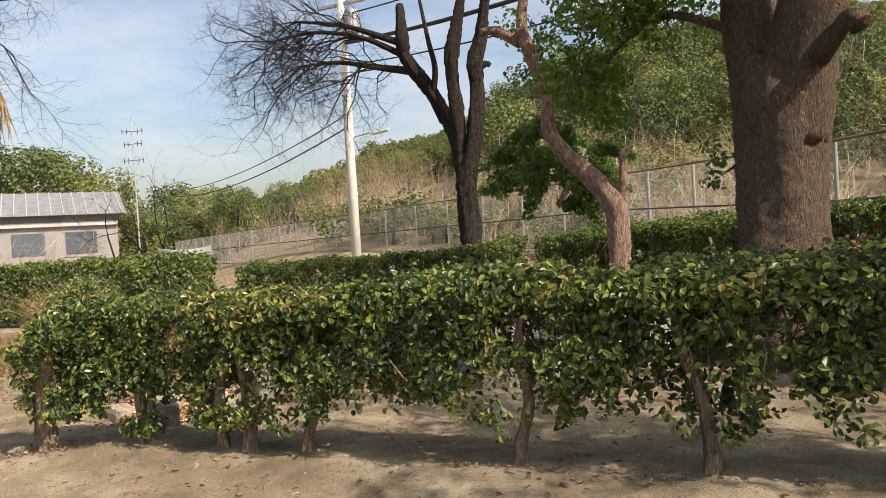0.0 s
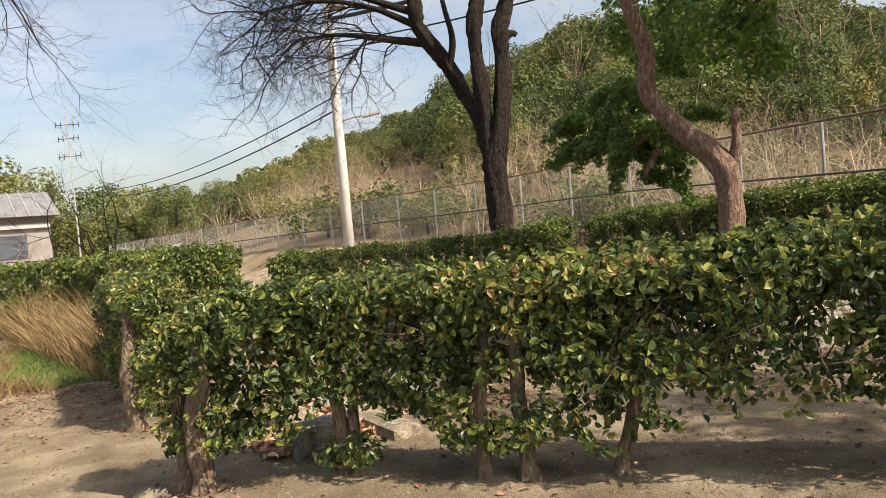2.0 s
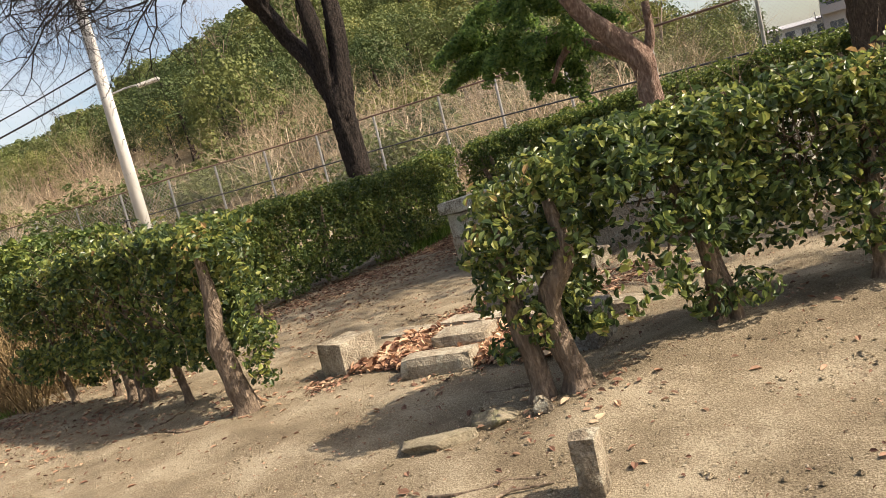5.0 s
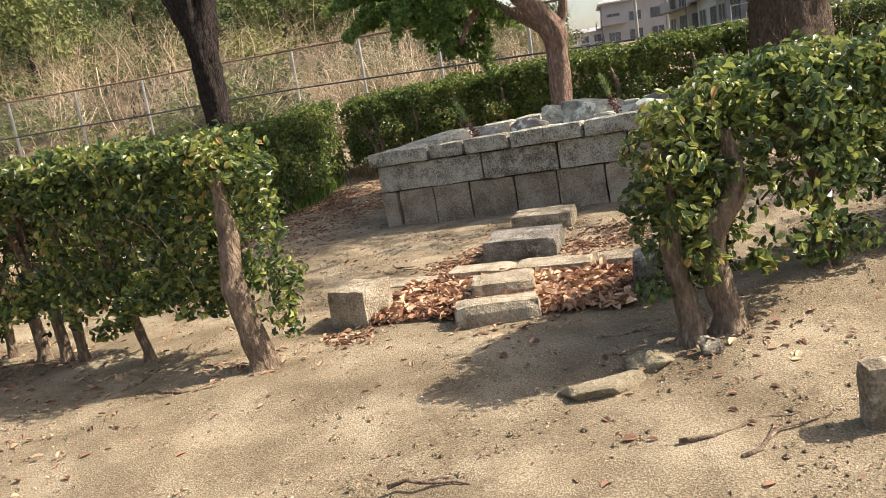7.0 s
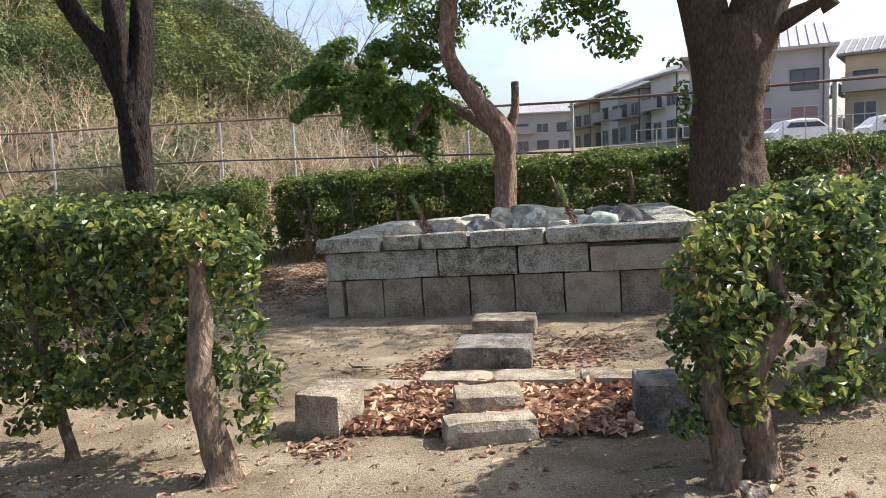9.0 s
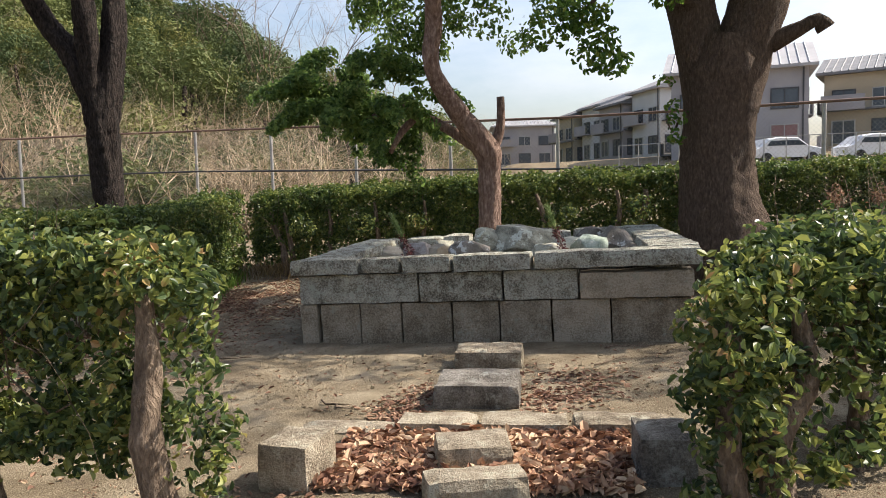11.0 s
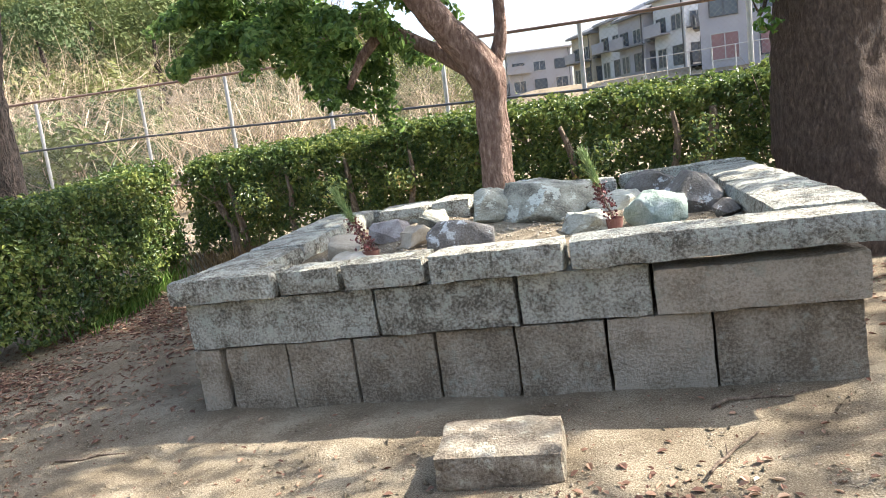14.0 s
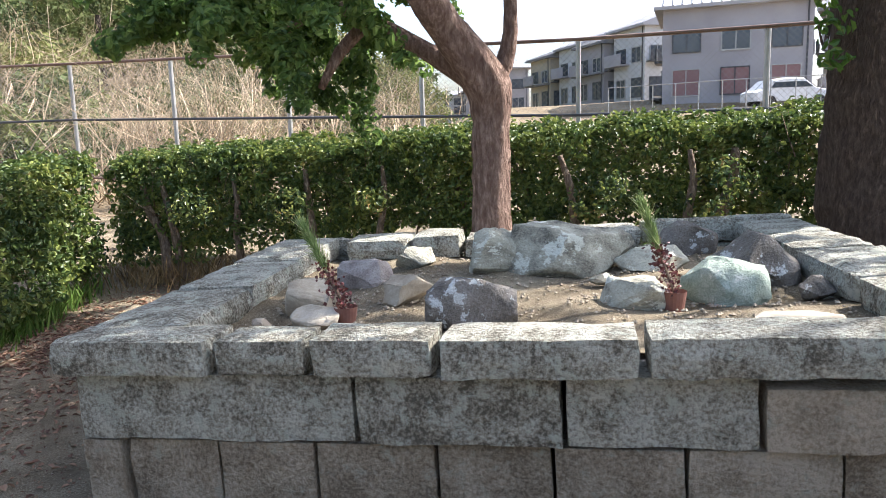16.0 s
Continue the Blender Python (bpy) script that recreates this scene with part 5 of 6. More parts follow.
    for i in range(46):
        while True:
            b, r = g.uniform(104, 165), g.uniform(17, 38)
            x, y = 5 + r * math.cos(radians(b)), -5 + r * math.sin(radians(b))
            fy = np.interp(x, [p[0] for p in FENCE[::-1]], [p[1] for p in FENCE[::-1]])
            if fy + 1.0 < y < fy + 10:
                break
        o = low[i] if i < 3 else copy_thing(low[i % 3], Matrix())
        s = g.uniform(0.7, 1.7)
        o.matrix_basis = pose(x, y, gz(x, y) - 0.1, 0, 0, g.uniform(0, 360)) @ Matrix.Diagonal((s * 1.2, s * 1.2, s, 1))
    big = []
    for k in range(2):
        b = merged("bare_tree", twig_net([((0, 0, -0.3), (0, 0, 1))], 4, 4.5, 0.09, 90 + k, up=0.6, splits=4, bend=0.5, k=3), TWIG, None)
        tagged(b, "grey leafless tree among the evergreens on the hill", "tree", "bare trees on the hill")
        big.append(b)
    for i, (b, r) in enumerate([(113, 36), (116, 40), (110, 42), (120, 46), (136, 44), (142, 50), (108, 38), (125, 60), (118, 34)]):
        x, y = 5 + r * math.cos(radians(b)), -5 + r * math.sin(radians(b))
        o = big[i] if i < 2 else copy_thing(big[i % 2], Matrix())
        o.matrix_basis = pose(x, y, gz(x, y), 0, 0, i * 77)


forest()


# ---- houses beyond the fence ----
def house(x, y, w, d, h, rz, wall, roof, label, roof_h=1.6, rows=2, cols=3, shutter=False, balcony=False, base=None, hip=False, dark=False, over=0.5):
    """Two-storey house: front faces -y before it is turned; x, y is the middle of the front."""
    zb = gz(x, y) if base is None else base
    o = thing("house", (x, y, zb), label, "house", "houses beyond the fence", rz)
    bm = bmesh.new()
    add_box(bm, -w / 2, w / 2, 0, d, -3.5, h)
    part("wall", bm, wall, o)
    bm = bmesh.new()
    e = over
    lo = [(-w / 2 - e, -e, h), (w / 2 + e, -e, h), (w / 2 + e, d + e, h), (-w / 2 - e, d + e, h)]
    q = w * 0.28 if hip else 0.0
    hi = [(-w / 2 - e + q, d / 2, h + roof_h), (w / 2 + e - q, d / 2, h + roof_h)]
    V = [bm.verts.new(v) for v in lo + hi] + [bm.verts.new((v[0], v[1], v[2] - 0.18)) for v in lo]
    for f in ((0, 1, 5, 4), (1, 2, 5), (2, 3, 4, 5), (3, 0, 4), (0, 6, 7, 1), (1, 7, 8, 2), (2, 8, 9, 3), (3, 9, 6, 0), (9, 8, 7, 6)):
        bm.faces.new([V[i] for i in f])
    ro = part("roof", bm, roof, o)
    n = int(w / 0.45)
    for i in range(1, n):
        u = -w / 2 - e + (w + 2 * e) * i / n
        top = d / 2 if abs(u) < w / 2 + e - q else d / 2 * max(0.0, (w / 2 + e - abs(u)) / max(q, 0.01))
        zz = h + roof_h * top / (d / 2) if q else h + roof_h
        V, F = tube_data([(u, -e, h + 0.02), (u, top, zz + 0.02)], [0.05, 0.05], 4)
        link_mesh("tile_rib", V, F, roof, ro)
    sides = [(-w / 2 + w * (c + 0.5) / cols, 0.0, 0.0, w / cols) for c in range(cols)]
    sides += [(sx * w / 2, d * (c + 0.5) / 3, sx * 90.0, d / 3) for sx in (-1, 1) for c in range(3)]
    for r in range(rows):
        zc = 1.35 + r * (h - 1.0) / rows
        for c, (xc, yc, turn, room) in enumerate(sides):
            ww, hh = min(1.6, room * 0.55), 1.15 if r else 1.45
            wi = new("window")
            wi.parent = o
            wi.matrix_basis = pose(xc, yc, zc, 0, 0, turn)
            bm = bmesh.new()
            for a in ((-ww / 2 - 0.07, ww / 2 + 0.07, hh / 2, hh / 2 + 0.07), (-ww / 2 - 0.07, ww / 2 + 0.07, -hh / 2 - 0.07, -hh / 2), (-ww / 2 - 0.07, -ww / 2, -hh / 2, hh / 2),
                      (ww / 2, ww / 2 + 0.07, -hh / 2, hh / 2), (-0.03, 0.03, -hh / 2, hh / 2)):
                add_box(bm, a[0], a[1], -0.07, 0.0, a[2], a[3])
            part("frame", bm, DARKTRIM if (c + r) % 2 else STEEL, wi)
            bm = bmesh.new()
            add_box(bm, -ww / 2, ww / 2, -0.03, -0.004, -hh / 2, hh / 2)
            part("pane", bm, PINKROOF if (shutter and r == 0 and turn == 0) else GLASS, wi)
            if c >= cols and (c + r) % 3 == 0:
                bm = bmesh.new()
                add_box(bm, -ww * 0.8, ww * 0.8, -0.75, -0.68, -hh / 2 - 0.15, -hh / 2 + 0.75)
                add_box(bm, -ww * 0.8, ww * 0.8, -0.68, -0.004, -hh / 2 - 0.15, -hh / 2 - 0.05)
                part("balcony", bm, DARKTRIM if c % 2 else PLASTER, wi)
            if balcony and r == 1 and c == 0:
                bm = bmesh.new()
                add_box(bm, xc - ww, xc + ww, -0.9, -0.82, zc - hh / 2 - 0.2, zc - hh / 2 + 0.8)
                add_box(bm, xc - ww, xc + ww, -0.82, 0, zc - hh / 2 - 0.2, zc - hh / 2 - 0.08)
                part("balcony", bm, PLASTER, o)
        if r == 0 and rows > 1:
            bm = bmesh.new()
            add_box(bm, -w / 2 - 0.1, w / 2 + 0.1, -0.7, 0, 2.75, 2.87)
            if dark:
                part("canopy", bm, roof, o)
            else:
                bm.free()
    V, F = tube_data([(w / 2 - 0.3, -0.06, 0), (w / 2 - 0.3, -0.06, h)], [0.05, 0.05], 6)
    link_mesh("downpipe", V, F, DARKTRIM, o)
    return o


for x, y, w, d, h, base, rz, wall, roof, kw, lab in [
        (-18.5, 141.0, 13, 8, 4.4, 5.0, 10, WHITE, ROOF_L, dict(rows=2, cols=5, roof_h=0.9), "distant white two-storey apartment block"),
        (-9.0, 135.0, 5, 8, 4.6, 5.0, -8, WHITE, ROOF_L, dict(rows=2, cols=2, roof_h=1.2), "distant small white two-storey house"),
        (-3.2, 96.0, 8.4, 8, 6.0, 4.2, 8, PLASTER, ROOF_L, dict(rows=2, cols=3, roof_h=1.4, hip=True, balcony=True), "grey two-storey house with a pale hipped roof"),
        (2.4, 76.8, 5.0, 6.5, 5.6, 3.7, -67, CREAM, ROOF, dict(rows=2, cols=2, roof_h=1.2, balcony=True, dark=True), "cream terraced house with a balcony"),
        (5.3, 71.6, 5.0, 6.5, 6.0, 3.8, -67, WHITE, ROOF_L, dict(rows=2, cols=2, roof_h=1.3, balcony=True), "white terraced house with dark windows"),
        (6.9, 66.3, 5.0, 6.5, 5.5, 3.8, -67, PLASTER, ROOF, dict(rows=2, cols=2, roof_h=1.2, balcony=True, dark=True), "grey terraced house with a canopy"),
        (9.7, 61.3, 5.0, 6.5, 6.3, 3.7, -67, WHITE, ROOF_L, dict(rows=2, cols=2, roof_h=1.4, balcony=True), "white house with a pale gabled roof at the row's end"),
        (13.3, 41.8, 8.0, 7.5, 5.7, 2.9, -12, PLASTER, ROOF_L, dict(rows=2, cols=3, roof_h=1.9, shutter=True), "large grey house with maroon shutters and a gabled roof"),
        (24.5, 45.5, 9.5, 8, 5.4, 3.4, -24, CREAM, ROOF, dict(rows=2, cols=4, roof_h=1.5, balcony=True, dark=True), "cream and yellow two-storey house with dark tiles"),
        (33.0, 38.0, 8.0, 8, 5.6, 3.2, -40, WHITE, ROOF, dict(rows=2, cols=3, roof_h=1.5), "white two-storey house with dark tiles")]:
    house(x, y, w, d, h, rz, wall, roof, lab, base=base, **kw)


def car(x, y, rz):
    z = gz(x, y)
    c = thing("car", (x, y, z), "parked white car behind the fence", "car", "parked cars", rz)
    prof = [(-2.1, 0.35), (-2.1, 0.8), (-1.75, 0.95), (-1.2, 1.4), (-0.6, 1.5), (0.5, 1.48), (1.15, 1.0), (1.9, 0.85), (2.1, 0.7), (2.1, 0.35)]
    bm = bmesh.new()
    rows = []
    for yy, k in ((-0.84, 0.94), (-0.7, 1.0), (0.7, 1.0), (0.84, 0.94)):
        rows.append([bm.verts.new((px * k, yy, 0.35 + (pz - 0.35) * (k if abs(yy) > 0.8 else 1))) for px, pz in prof])
    for a, b in zip(rows, rows[1:]):
        for i in range(len(prof) - 1):
            bm.faces.new((a[i], a[i + 1], b[i + 1], b[i]))
    bm.faces.new(rows[0])
    bm.faces.new(rows[-1][::-1])
    part("body", bm, CARPAINT, c, smooth=False)
    for yy in (-0.86, 0.86):
        bm = bmesh.new()
        vs = [bm.verts.new(v) for v in ((-1.3, yy, 1.0), (-1.0, yy * 0.97, 1.36), (0.45, yy * 0.97, 1.38), (0.95, yy, 1.02))]
        f = bm.faces.new(vs)
        bmesh.ops.solidify(bm, geom=[f], thickness=0.02)
        part("side_window", bm, GLASS, c)
    bm = bmesh.new()
    vs = [bm.verts.new(v) for v in ((0.56, -0.62, 1.47), (0.56, 0.62, 1.47), (1.16, 0.66, 1.05), (1.16, -0.66, 1.05))]
    f = bm.faces.new(vs)
    bmesh.ops.solidify(bm, geom=[f], thickness=0.02)
    part("windscreen", bm, GLASS, c)
    for xx in (-1.3, 1.3):
        for yy in (-0.8, 0.8):
            bm = bmesh.new()
            bmesh.ops.create_cone(bm, cap_ends=True, segments=18, radius1=0.31, radius2=0.31, depth=0.2)
            bmesh.ops.rotate(bm, verts=bm.verts, cent=(0, 0, 0), matrix=Matrix.Rotation(radians(90), 3, "X"))
            bmesh.ops.translate(bm, verts=bm.verts, vec=(xx, yy, 0.31))
            part("wheel", bm, BLACK, c)
    return c


for x, y, rz in ((14.8, 37.6, 12), (19.6, 37.2, 8)):
    car(x, y, rz)


def guard_rail():
    a, b = (5.5, 34.5), (22.0, 31.5)
    o = thing("guard_fence", (0, 0, 0), "low grey steel mesh fence beside the parked cars", "fence")
    n = 16
    for i in range(n + 1):
        x, y = a[0] + (b[0] - a[0]) * i / n, a[1] + (b[1] - a[1]) * i / n
        V, F = tube_data([(x, y, gz(x, y) - 0.2), (x, y, gz(x, y) + 1.5)], [0.03] * 2, 6)
        link_mesh("post", V, F, STEEL, o)
    for dz in (0.2, 1.5):
        V, F = tube_data([(a[0] + (b[0] - a[0]) * i / n, a[1] + (b[1] - a[1]) * i / n, gz(a[0] + (b[0] - a[0]) * i / n, a[1] + (b[1] - a[1]) * i / n) + dz) for i in range(n + 1)], [0.025] * (n + 1), 6)
        link_mesh("rail", V, F, STEEL, o)


guard_rail()


# ---- low building and trees past the far end ----
def long_building():
    o = thing("building", (-38, -12.2, 0.7), "long pale building with a grey sheet roof and windows", "building", rz=95)
    bm = bmesh.new()
    add_box(bm, -9, 9, 0, 8, -1, 3.6)
    part("wall", bm, FAR_WALL, o)
    bm = bmesh.new()
    V = [bm.verts.new(v) for v in ((-9.5, -0.7, 3.6), (9.5, -0.7, 3.6), (9.5, 4, 5.3), (-9.5, 4, 5.3), (-9.5, 8.7, 3.6), (9.5, 8.7, 3.6))]
    for f in ((0, 1, 2, 3), (3, 2, 5, 4), (0, 3, 4), (1, 5, 2), (4, 5, 1, 0)):
        bm.faces.new([V[i] for i in f])
    ro = part("roof", bm, ROOF, o)
    for i in range(30):
        u = -9.3 + i * 0.64
        V, F = tube_data([(u, -0.7, 3.63), (u, 4, 5.33)], [0.04] * 2, 4)
        link_mesh("seam", V, F, ROOF_L, ro)
    for i in range(6):
        bm = bmesh.new()
        add_box(bm, -7.9 + i * 2.8, -6.2 + i * 2.8, -0.05, -0.004, 1.3, 2.6)
        part("window", bm, GLASS, o)
    bm = bmesh.new()
    add_box(bm, -9, 9, -0.25, -0.004, 2.95, 3.2)
    part("eaves_board", bm, ROOF_L, o)


long_building()


def antenna():
    x, y = -33.0, -2.2
    a = thing("antenna_mast", (x, y, gz(x, y)), "thin television mast with several aerials", "antenna")
    V, F = tube_data([(0, 0, 0), (0, 0, 9.5)], [0.05, 0.03], 6)
    link_mesh("mast", V, F, STEEL, a)
    for z, r in ((8.6, 20), (7.9, 70), (7.0, 45)):
        V, F = tube_data([(-0.6 * math.cos(r), -0.6 * math.sin(r), z), (0.6 * math.cos(r), 0.6 * math.sin(r), z)], [0.02] * 2, 4)
        link_mesh("boom", V, F, DARKTRIM, a)
        for k in (-0.55, -0.3, 0.3, 0.55):
            V, F = tube_data([(k * math.cos(r), k * math.sin(r), z - 0.15), (k * math.cos(r), k * math.sin(r), z + 0.15)], [0.02] * 2, 4)
            link_mesh("rod", V, F, DARKTRIM, a)


antenna()
st = [((0, 0, -0.2), (0, 0, 1))]
bt = merged("bare_tree", twig_net(st, 4, 3.6, 0.08, 99, up=0.5, splits=4, bend=0.8, k=3), BARK_D, None)
bt.matrix_basis = pose(-26.0, -2.0, gz(-26, -2), 0, 0, 40)
tagged(bt, "dark leafless tree before the pale building", "tree")
for k, (x, y) in enumerate([(-27, -4.6), (-28, -7.0), (-25, -8.2)]):
    bt = merged("bare_shrub", twig_net(st, 6, 2.2, 0.03, 110 + k, up=0.4, splits=3, bend=0.7, k=3), BRUSH, None)
    bt.matrix_basis = pose(x, y, gz(x, y), 0, 0, 40)
    tagged(bt, "leafless twiggy shrub in front of the pale building", "shrub")
far_trees = [o for o in scene.objects if o.name.startswith("forest_tree")][:6]
for k, (x, y, s) in enumerate([(-58, -14, 2.1), (-62, -8, 2.0), (-57, -4, 1.5), (-66, -19, 2.3), (-70, 2, 1.6), (-60, 4, 1.3), (-75, -11, 2.3), (-52, 6, 1.0)]):
    copy_thing(far_trees[k % 6], Matrix()).matrix_basis = pose(x, y, gz(x, y), 0, 0, k * 50) @ Matrix.Diagonal((s, s, s, 1))
bm = bmesh.new()
bmesh.ops.create_grid(bm, x_segments=20, y_segments=8, size=0.5)
for v in bm.verts:
    u, w = v.co.x * 1.8, v.co.y + 0.5
    v.co = Vector((u, 0.12 * math.sin(u * 3) * w + 0.3 * (1 - w), w * (1.1 - 0.35 * math.cos(u * 0.9)) ))
bmesh.ops.solidify(bm, geom=bm.faces[:], thickness=0.02)
sh = part("tarpaulin", bm, SHEET)
sh.matrix_basis = pose(-16.5, -1.2, gz(-16.5, -1.2) + 1.1, 0, 0, 70)
tagged(sh, "white sagging tarpaulin sheet tied beyond the bushes", "tarpaulin")


# ---- dry reeds, grass and leaf litter ----
def blades(name, xs, ys, h, w, mat, seed, lean=0.3, parent=None):
    g = np.random.default_rng(seed)
    n = len(xs)
    z = ground_z(xs, ys)
    p = np.stack([xs, ys, z - 0.02], 1)
    d = np.stack([g.normal(0, lean, n), g.normal(0, lean, n), np.ones(n)], 1)
    H = (h * g.uniform(0.35, 1.15, n) * (0.85 + 0.3 * wob(p * np.array([1, 1, 0]), 5.0, seed)))[:, None]
    s = g.normal(0, 1, (n, 3)) * np.array([1, 1, 0])
    s = s / np.linalg.norm(s, axis=1, keepdims=True) * w
    m1 = p + d * H * 0.55
    tip = p + d * H * np.array([1.3, 1.3, 0.95])
    V = np.stack([p - s, p + s, m1 + s * 0.8, m1 - s * 0.8, tip], 1).reshape(-1, 3)
    b = np.arange(n)[:, None] * 5
    F = [tuple(r) for r in (b + np.array([[0, 1, 2, 3]])).tolist()] + [tuple(r) for r in (b + np.array([[3, 2, 4]])).tolist()]
    return link_mesh(name, V, F, mat, parent)


g = np.random.default_rng(21)
n = 8000
xs, ys = g.uniform(-11, -2.7, n), g.uniform(-3.9, -2.2, n)
ys = ys - 0.17 * (-2.7 - xs)
cl = wob(np.stack([xs, ys, 0 * xs], 1), 3.5, 4) > 0.0
xs, ys = xs[cl], ys[cl]
o = blades("dry_reeds", xs, ys, 1.25, 0.007, STRAW, 22, 0.5)
tagged(o, "stand of tall dry straw-coloured reeds beside the hedge", "reeds", kind="stuff")
n = 7000
xs, ys = g.uniform(-9, -3.0, n), g.uniform(-5.2, -3.9, n)
k = wob(np.stack([xs, ys, 0 * xs], 1), 1.1, 2) > -0.25
o = blades("dry_grass", xs[~k], ys[~k] - 0.16 * (-3 - xs[~k]), 0.3, 0.005, STRAW, 29, 0.7)
tagged(o, "bleached dry grass tufts before the reeds", "grass", kind="stuff")
o = blades("grass", xs[k], ys[k] - 0.16 * (-3 - xs[k]), 0.16, 0.004, GRASS, 23, 0.6)
tagged(o, "patch of short green grass at the foot of the reeds", "grass", kind="stuff")
n = 900
o = blades("weeds", g.normal(-2.75, 0.12, n), g.normal(3.5, 0.45, n), 0.3, 0.008, GRASS, 24, 0.35)
tagged(o, "bright green weeds at the foot of the hedge", "weeds", kind="stuff")
n = 600
o = blades("weeds", g.normal(-2.0, 0.6, n), g.normal(4.6, 0.2, n), 0.45, 0.006, STRAW, 25, 0.35)
tagged(o, "yellowed weeds under the old hedge stems", "weeds", kind="stuff")


def litter(name, xs, ys, size, seed, label, lift=0.012, spread=0.55, mat=DRY):
    gg = np.random.default_rng(seed)
    z = ground_z(xs, ys) + lift + np.abs(gg.normal(0, lift, len(xs)))
    P = np.stack([xs, ys, z], 1)
    o = leaves(name, P, np.tile(np.array([0, 0, 1.0]), (len(xs), 1)), size, mat, None, 0.5, spread, 0, 0.13, seed=seed)
    return tagged(o, label, "leaves", kind="stuff")


n = 3400
xs, ys = g.uniform(1.36, 3.02, n), g.uniform(-3.42, -2.6, n)
litter("leaf_litter", xs, ys, 0.078, 26, "thick bed of curled brown fallen leaves between the stones", 0.018, 0.55)
xs, ys = [], []
for cx, cy, r, k in [(1.55, -2.15, 0.22, 160), (1.65, -1.6, 0.16, 110), (2.6, -1.75, 0.28, 230), (2.75, -1.3, 0.35, 150), (2.5, -2.15, 0.15, 70), (1.35, -3.6, 0.18, 110), (2.3, -3.65, 0.4, 60),
                     (-2.3, 2.9, 0.8, 1700), (-1.5, 3.7, 0.9, 1300), (-2.4, 1.0, 0.8, 1300), (-1.2, 2.2, 0.8, 600), (-2.2, -0.2, 0.7, 500), (-2.4, -0.9, 0.5, 220), (-0.9, 1.8, 0.8, 120), (4.6, 1.6, 0.9, 220), (5.2, 0.6, 1.2, 200),
                     (0.9, -4.05, 0.3, 60), (3.6, -4.1, 0.3, 40), (-3.6, -4.6, 0.9, 420), (-2.6, -4.2, 0.6, 260), (-5.5, -5.2, 1.3, 700), (-1.5, -5.0, 1.4, 350), (-3.5, -5.6, 1.6, 900), (0.2, -4.6, 0.8, 60), (-1.0, -3.9, 0.7, 150), (5.0, -2.8, 0.8, 50), (7, -1.2, 1.0, 90),
                     (2, -5, 2.2, 50), (0, -2, 1.5, 120), (-1.1, 0.4, 0.7, 260), (-0.9, -1.2, 0.45, 110), (1.5, -1.9, 0.25, 110), (2.75, -1.5, 0.4, 140), (6, -4, 2.0, 30)]:
    xs += list(g.normal(cx, r * 0.6, k))
    ys += list(g.normal(cy, r * 0.6, k))
litter("leaf_litter", np.array(xs), np.array(ys), 0.05, 27, "scattered brown fallen leaves on the sandy earth", 0.004, 0.22, DRY_D)


# ---- pebbles and fallen twigs ----
def pebbles():
    gg = np.random.default_rng(31)
    n = 8000
    xs, ys = gg.uniform(-3, 8, n), gg.uniform(-6.5, 2.5, n)
    ok = ~((xs > -0.1) & (xs < 3.95) & (ys > -0.06))
    xs, ys = xs[ok], ys[ok]
    base = np.array([(1, 0, 0), (-1, 0, 0), (0, 1, 0), (0, -1, 0), (0, 0, 0.7), (0, 0, -0.7)], float)
    fac = np.array([(0, 2, 4), (2, 1, 4), (1, 3, 4), (3, 0, 4), (2, 0, 5), (1, 2, 5), (3, 1, 5), (0, 3, 5)])
    s = gg.uniform(0.002, 0.009, len(xs))[:, None, None]
    V = base[None] * s * gg.uniform(0.6, 1.3, (len(xs), 6, 1)) + np.stack([xs, ys, ground_z(xs, ys) + 0.004], 1)[:, None]
    F = (np.arange(len(xs))[:, None, None] * 6 + fac[None]).reshape(-1, 3)
    o = link_mesh("pebbles", V.reshape(-1, 3), F, ROCK_T)
    tagged(o, "small pale pebbles scattered on the earth", "pebbles", kind="stuff")
    n = 11000
    xs, ys = gg.uniform(-2.5, 6.5, n), gg.uniform(-6.3, 0.6, n)
    ok = ~((xs > -0.1) & (xs < 3.95) & (ys > -0.06))
    xs, ys = xs[ok], ys[ok]
    s = (0.004 + gg.exponential(0.0035, len(xs)))[:, None, None]
    V = base[None] * s * gg.uniform(0.6, 1.3, (len(xs), 6, 1)) + np.stack([xs, ys, ground_z(xs, ys) + 0.003], 1)[:, None]
    F = (np.arange(len(xs))[:, None, None] * 6 + fac[None]).reshape(-1, 3)
    tagged(link_mesh("earth_clods", V.reshape(-1, 3), F, SAND), "small crumbling clods of sandy earth on the path", "earth clods", kind="stuff")


    gg = np.random.default_rng(32)
    n = 1500
    px, py = gg.uniform(0.45, 3.4, n), gg.uniform(0.3, 2.65, n)
    pz = np.array([0.725 + SLOPE * a + 0.05 * noise.noise(Vector((a * 2, b * 2, 5))) for a, b in zip(px, py)])
    V = base[None] * gg.uniform(0.004, 0.016, n)[:, None, None] * gg.uniform(0.6, 1.3, (n, 6, 1)) + np.stack([px, py, pz], 1)[:, None]
    F = (np.arange(n)[:, None, None] * 6 + fac[None]).reshape(-1, 3)
    tagged(link_mesh("gravel", V.reshape(-1, 3), F, ROCK_T), "loose pale gravel on the earth inside the planter", "gravel", kind="stuff")


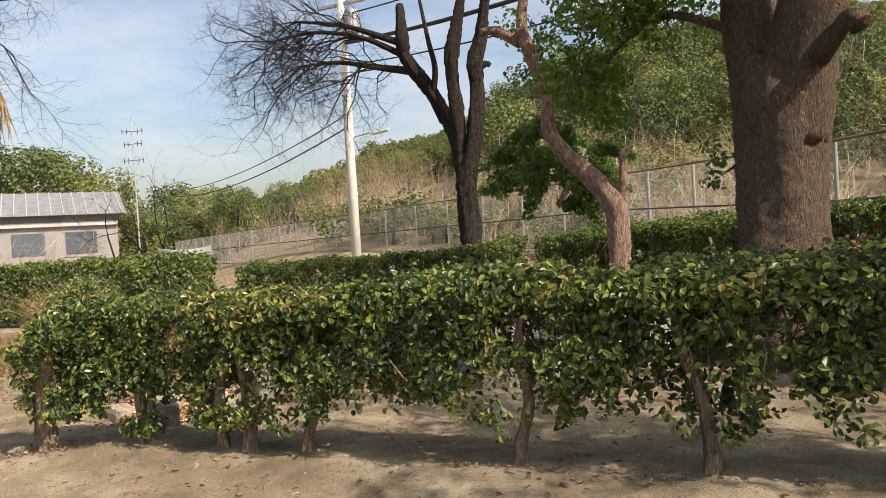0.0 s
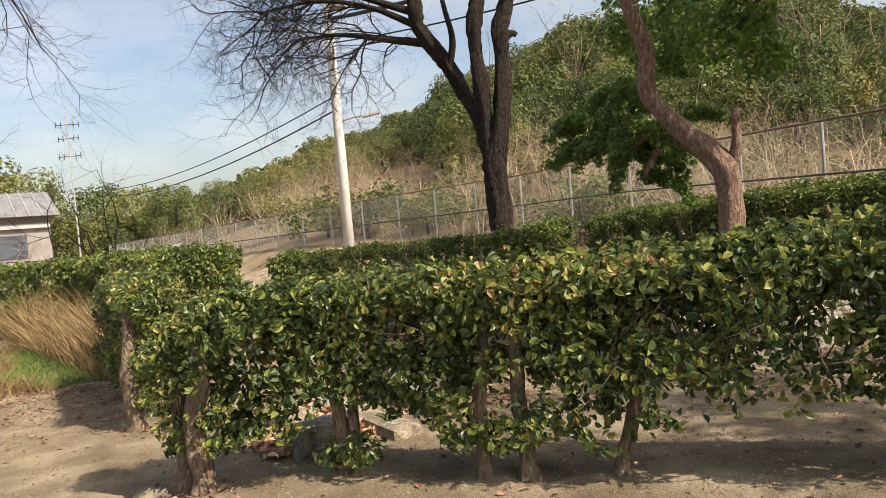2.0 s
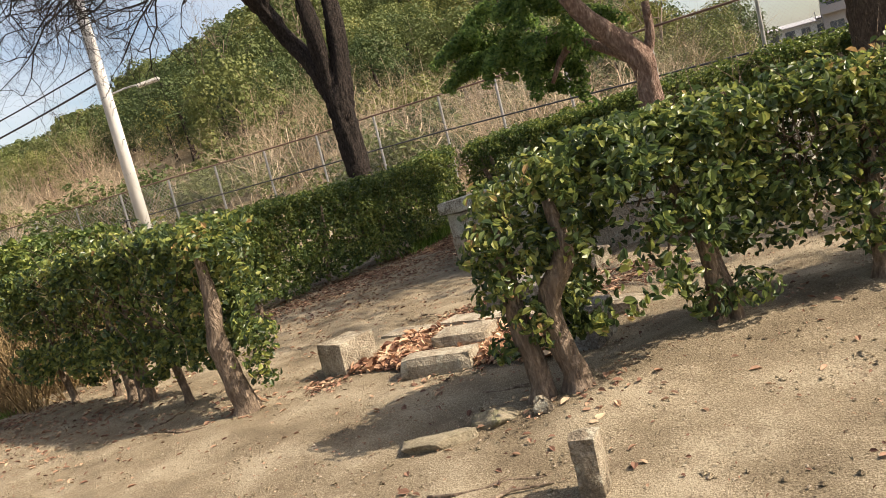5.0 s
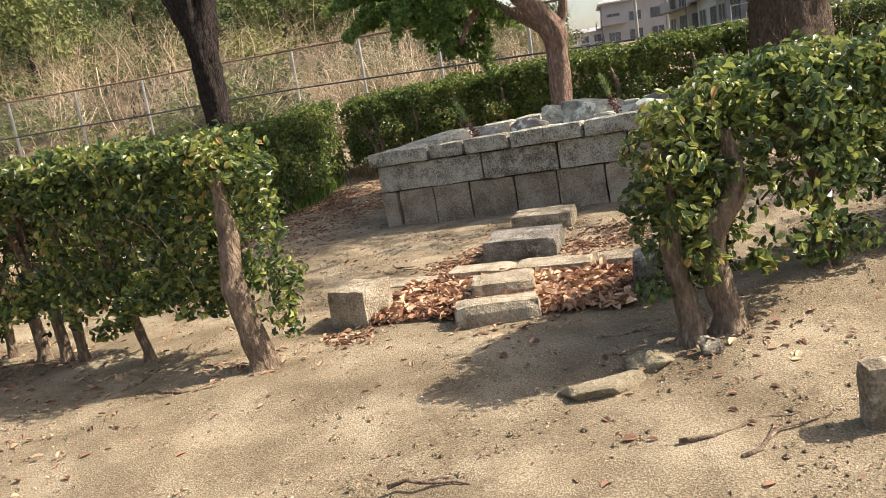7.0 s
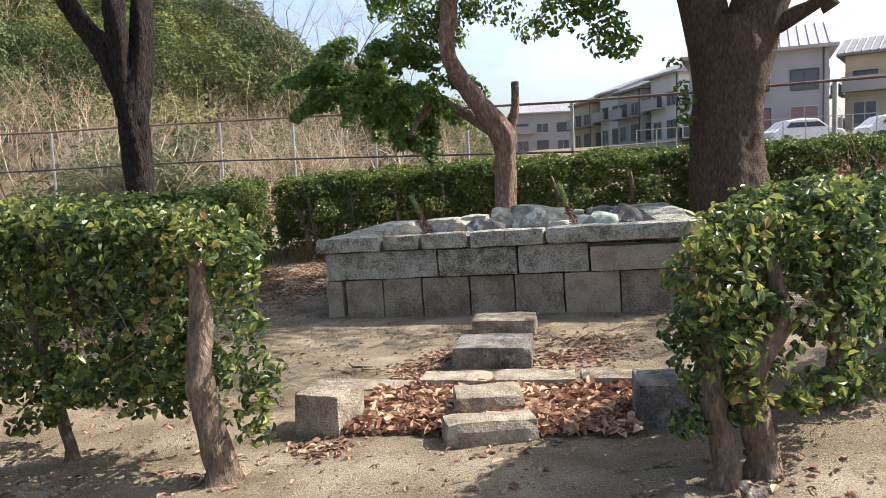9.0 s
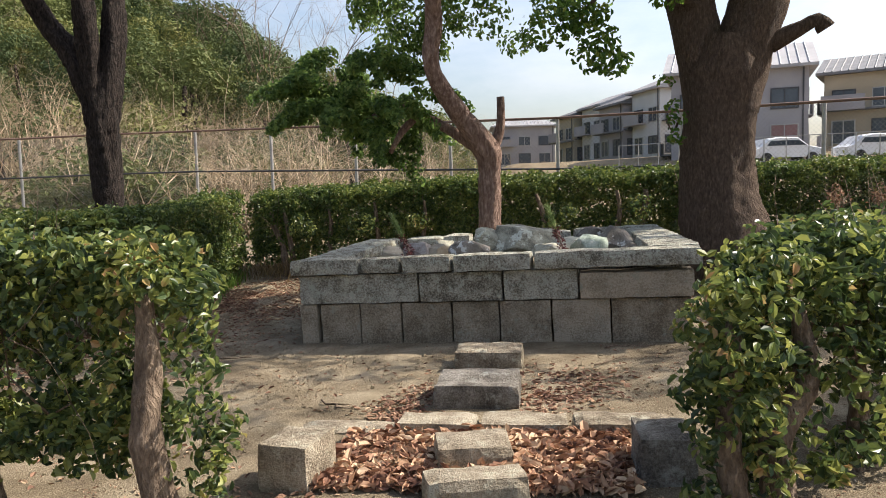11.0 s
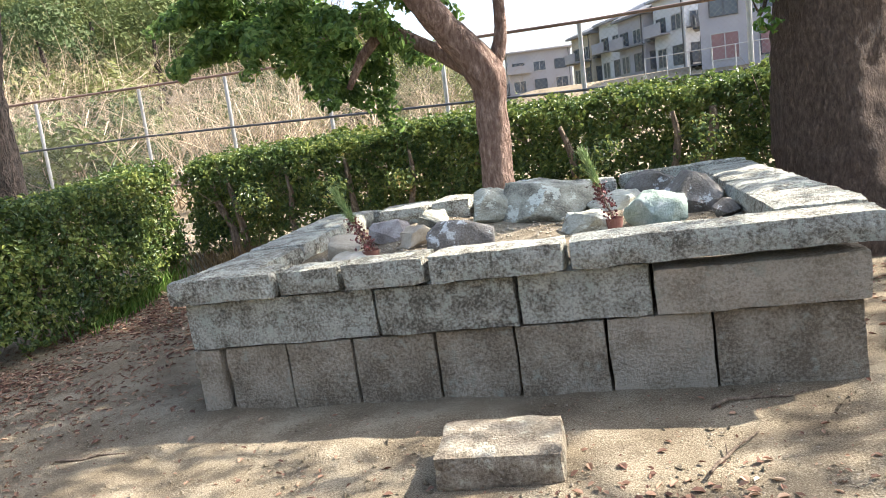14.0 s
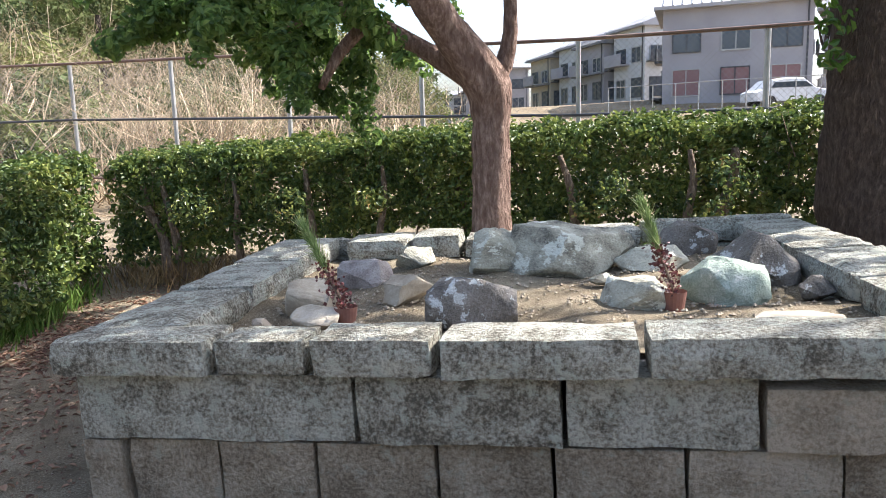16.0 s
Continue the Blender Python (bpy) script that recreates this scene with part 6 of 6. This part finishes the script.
pebbles()
for k, (x, y, l, r) in enumerate([(0.2, -4.3, 0.35, 100), (0.5, -4.42, 0.5, 20), (2.9, -3.95, 0.5, 25), (3.3, -5.0, 0.55, 30), (3.5, -5.1, 0.4, 50), (2.3, -5.3, 0.3, 5), (0.9, -1.9, 0.35, -30), (-0.6, -0.5, 0.4, 10),
                                  (2.9, -1.0, 0.5, 60), (3.0, -0.3, 0.5, 15)]):
    gg = random.Random(k)
    pts = [(i / 5 * l, gg.gauss(0, 0.02), 0.012 + abs(gg.gauss(0, 0.008))) for i in range(6)]
    V, F = tube_data(pts, [0.009, 0.008, 0.008, 0.006, 0.005, 0.003], 6)
    V2, F2 = tube_data([pts[2], (pts[2][0] + 0.1, 0.06, 0.02)], [0.005, 0.003], 5)
    o = merged("fallen_twig", [(V, F), (V2, F2)], BARK_H, None)
    o.matrix_basis = pose(x, y, gz(x, y), 0, 0, r)
    tagged(o, "dry fallen twig lying on the sandy path", "twig", "fallen twigs")

n = 26000
xs, ys = g.uniform(-4, 9, n), g.uniform(-6.5, 3.5, n)
ok = ~((xs > -0.12) & (xs < 3.98) & (ys > -0.08)) & (wob(np.stack([xs, ys, 0 * xs], 1), 1.3, 3) + g.normal(0, 0.5, n) > -0.1)
litter("leaf_crumbs", xs[ok], ys[ok], 0.019, 28, "fine crumbs of dead leaf and twig on the earth", 0.003, 0.35, DRY_D)


n = 2600
xs, ys = g.uniform(-3, 8, n), g.uniform(-6.8, 0, n)
ok = wob(np.stack([xs, ys, 0 * xs], 1), 1.7, 6) + g.normal(0, 0.4, n) > 0.2
litter("fallen_leaves", xs[ok], ys[ok], 0.04, 30, "thinly strewn dry brown leaves on the sandy path", 0.004, 0.3, DRY_D)


# ---- offerings on the second planter, seedling by the hedge ----
def flower_vase(x, y, z):
    v = thing("vase", (x, y, z), "green vase with withered stems on the second planter", "vase")
    prof = [(0.0, 0.05), (0.03, 0.055), (0.12, 0.05), (0.17, 0.04), (0.2, 0.05)]
    V, F = tube_data([(0, 0, h) for h, _ in prof], [r for _, r in prof], 18)
    link_mesh("body", V, F, PINE, v, True, "green glazed body")
    st = [((0, 0, 0.18), (0.1, 0, 1)), ((0, 0, 0.18), (-0.2, 0.1, 1))]
    merged("stem_bunch", twig_net(st, 3, 0.3, 0.005, 77, splits=2), TWIG, v)["kind"] = "stuff"
    gg = np.random.default_rng(78)
    leaves("foliage", gg.normal(0, 0.07, (120, 3)) + np.array([0, 0, 0.42]), gg.normal(0, 1, (120, 3)), 0.05, DRY, v, 0.4, 1.0, seed=79)


flower_vase(5.95, 2.78, gz(5.75, 2.6) + 0.72)
flower_vase(6.45, 2.76, gz(5.75, 2.6) + 0.72)
n = 70
o = blades("fan_palm_seedling", g.normal(2.72, 0.03, n), g.normal(4.4, 0.03, n), 0.5, 0.012, LEAF_T, 29, 0.8)
tagged(o, "small dark green fan palm seedling under the hedge", "seedling")
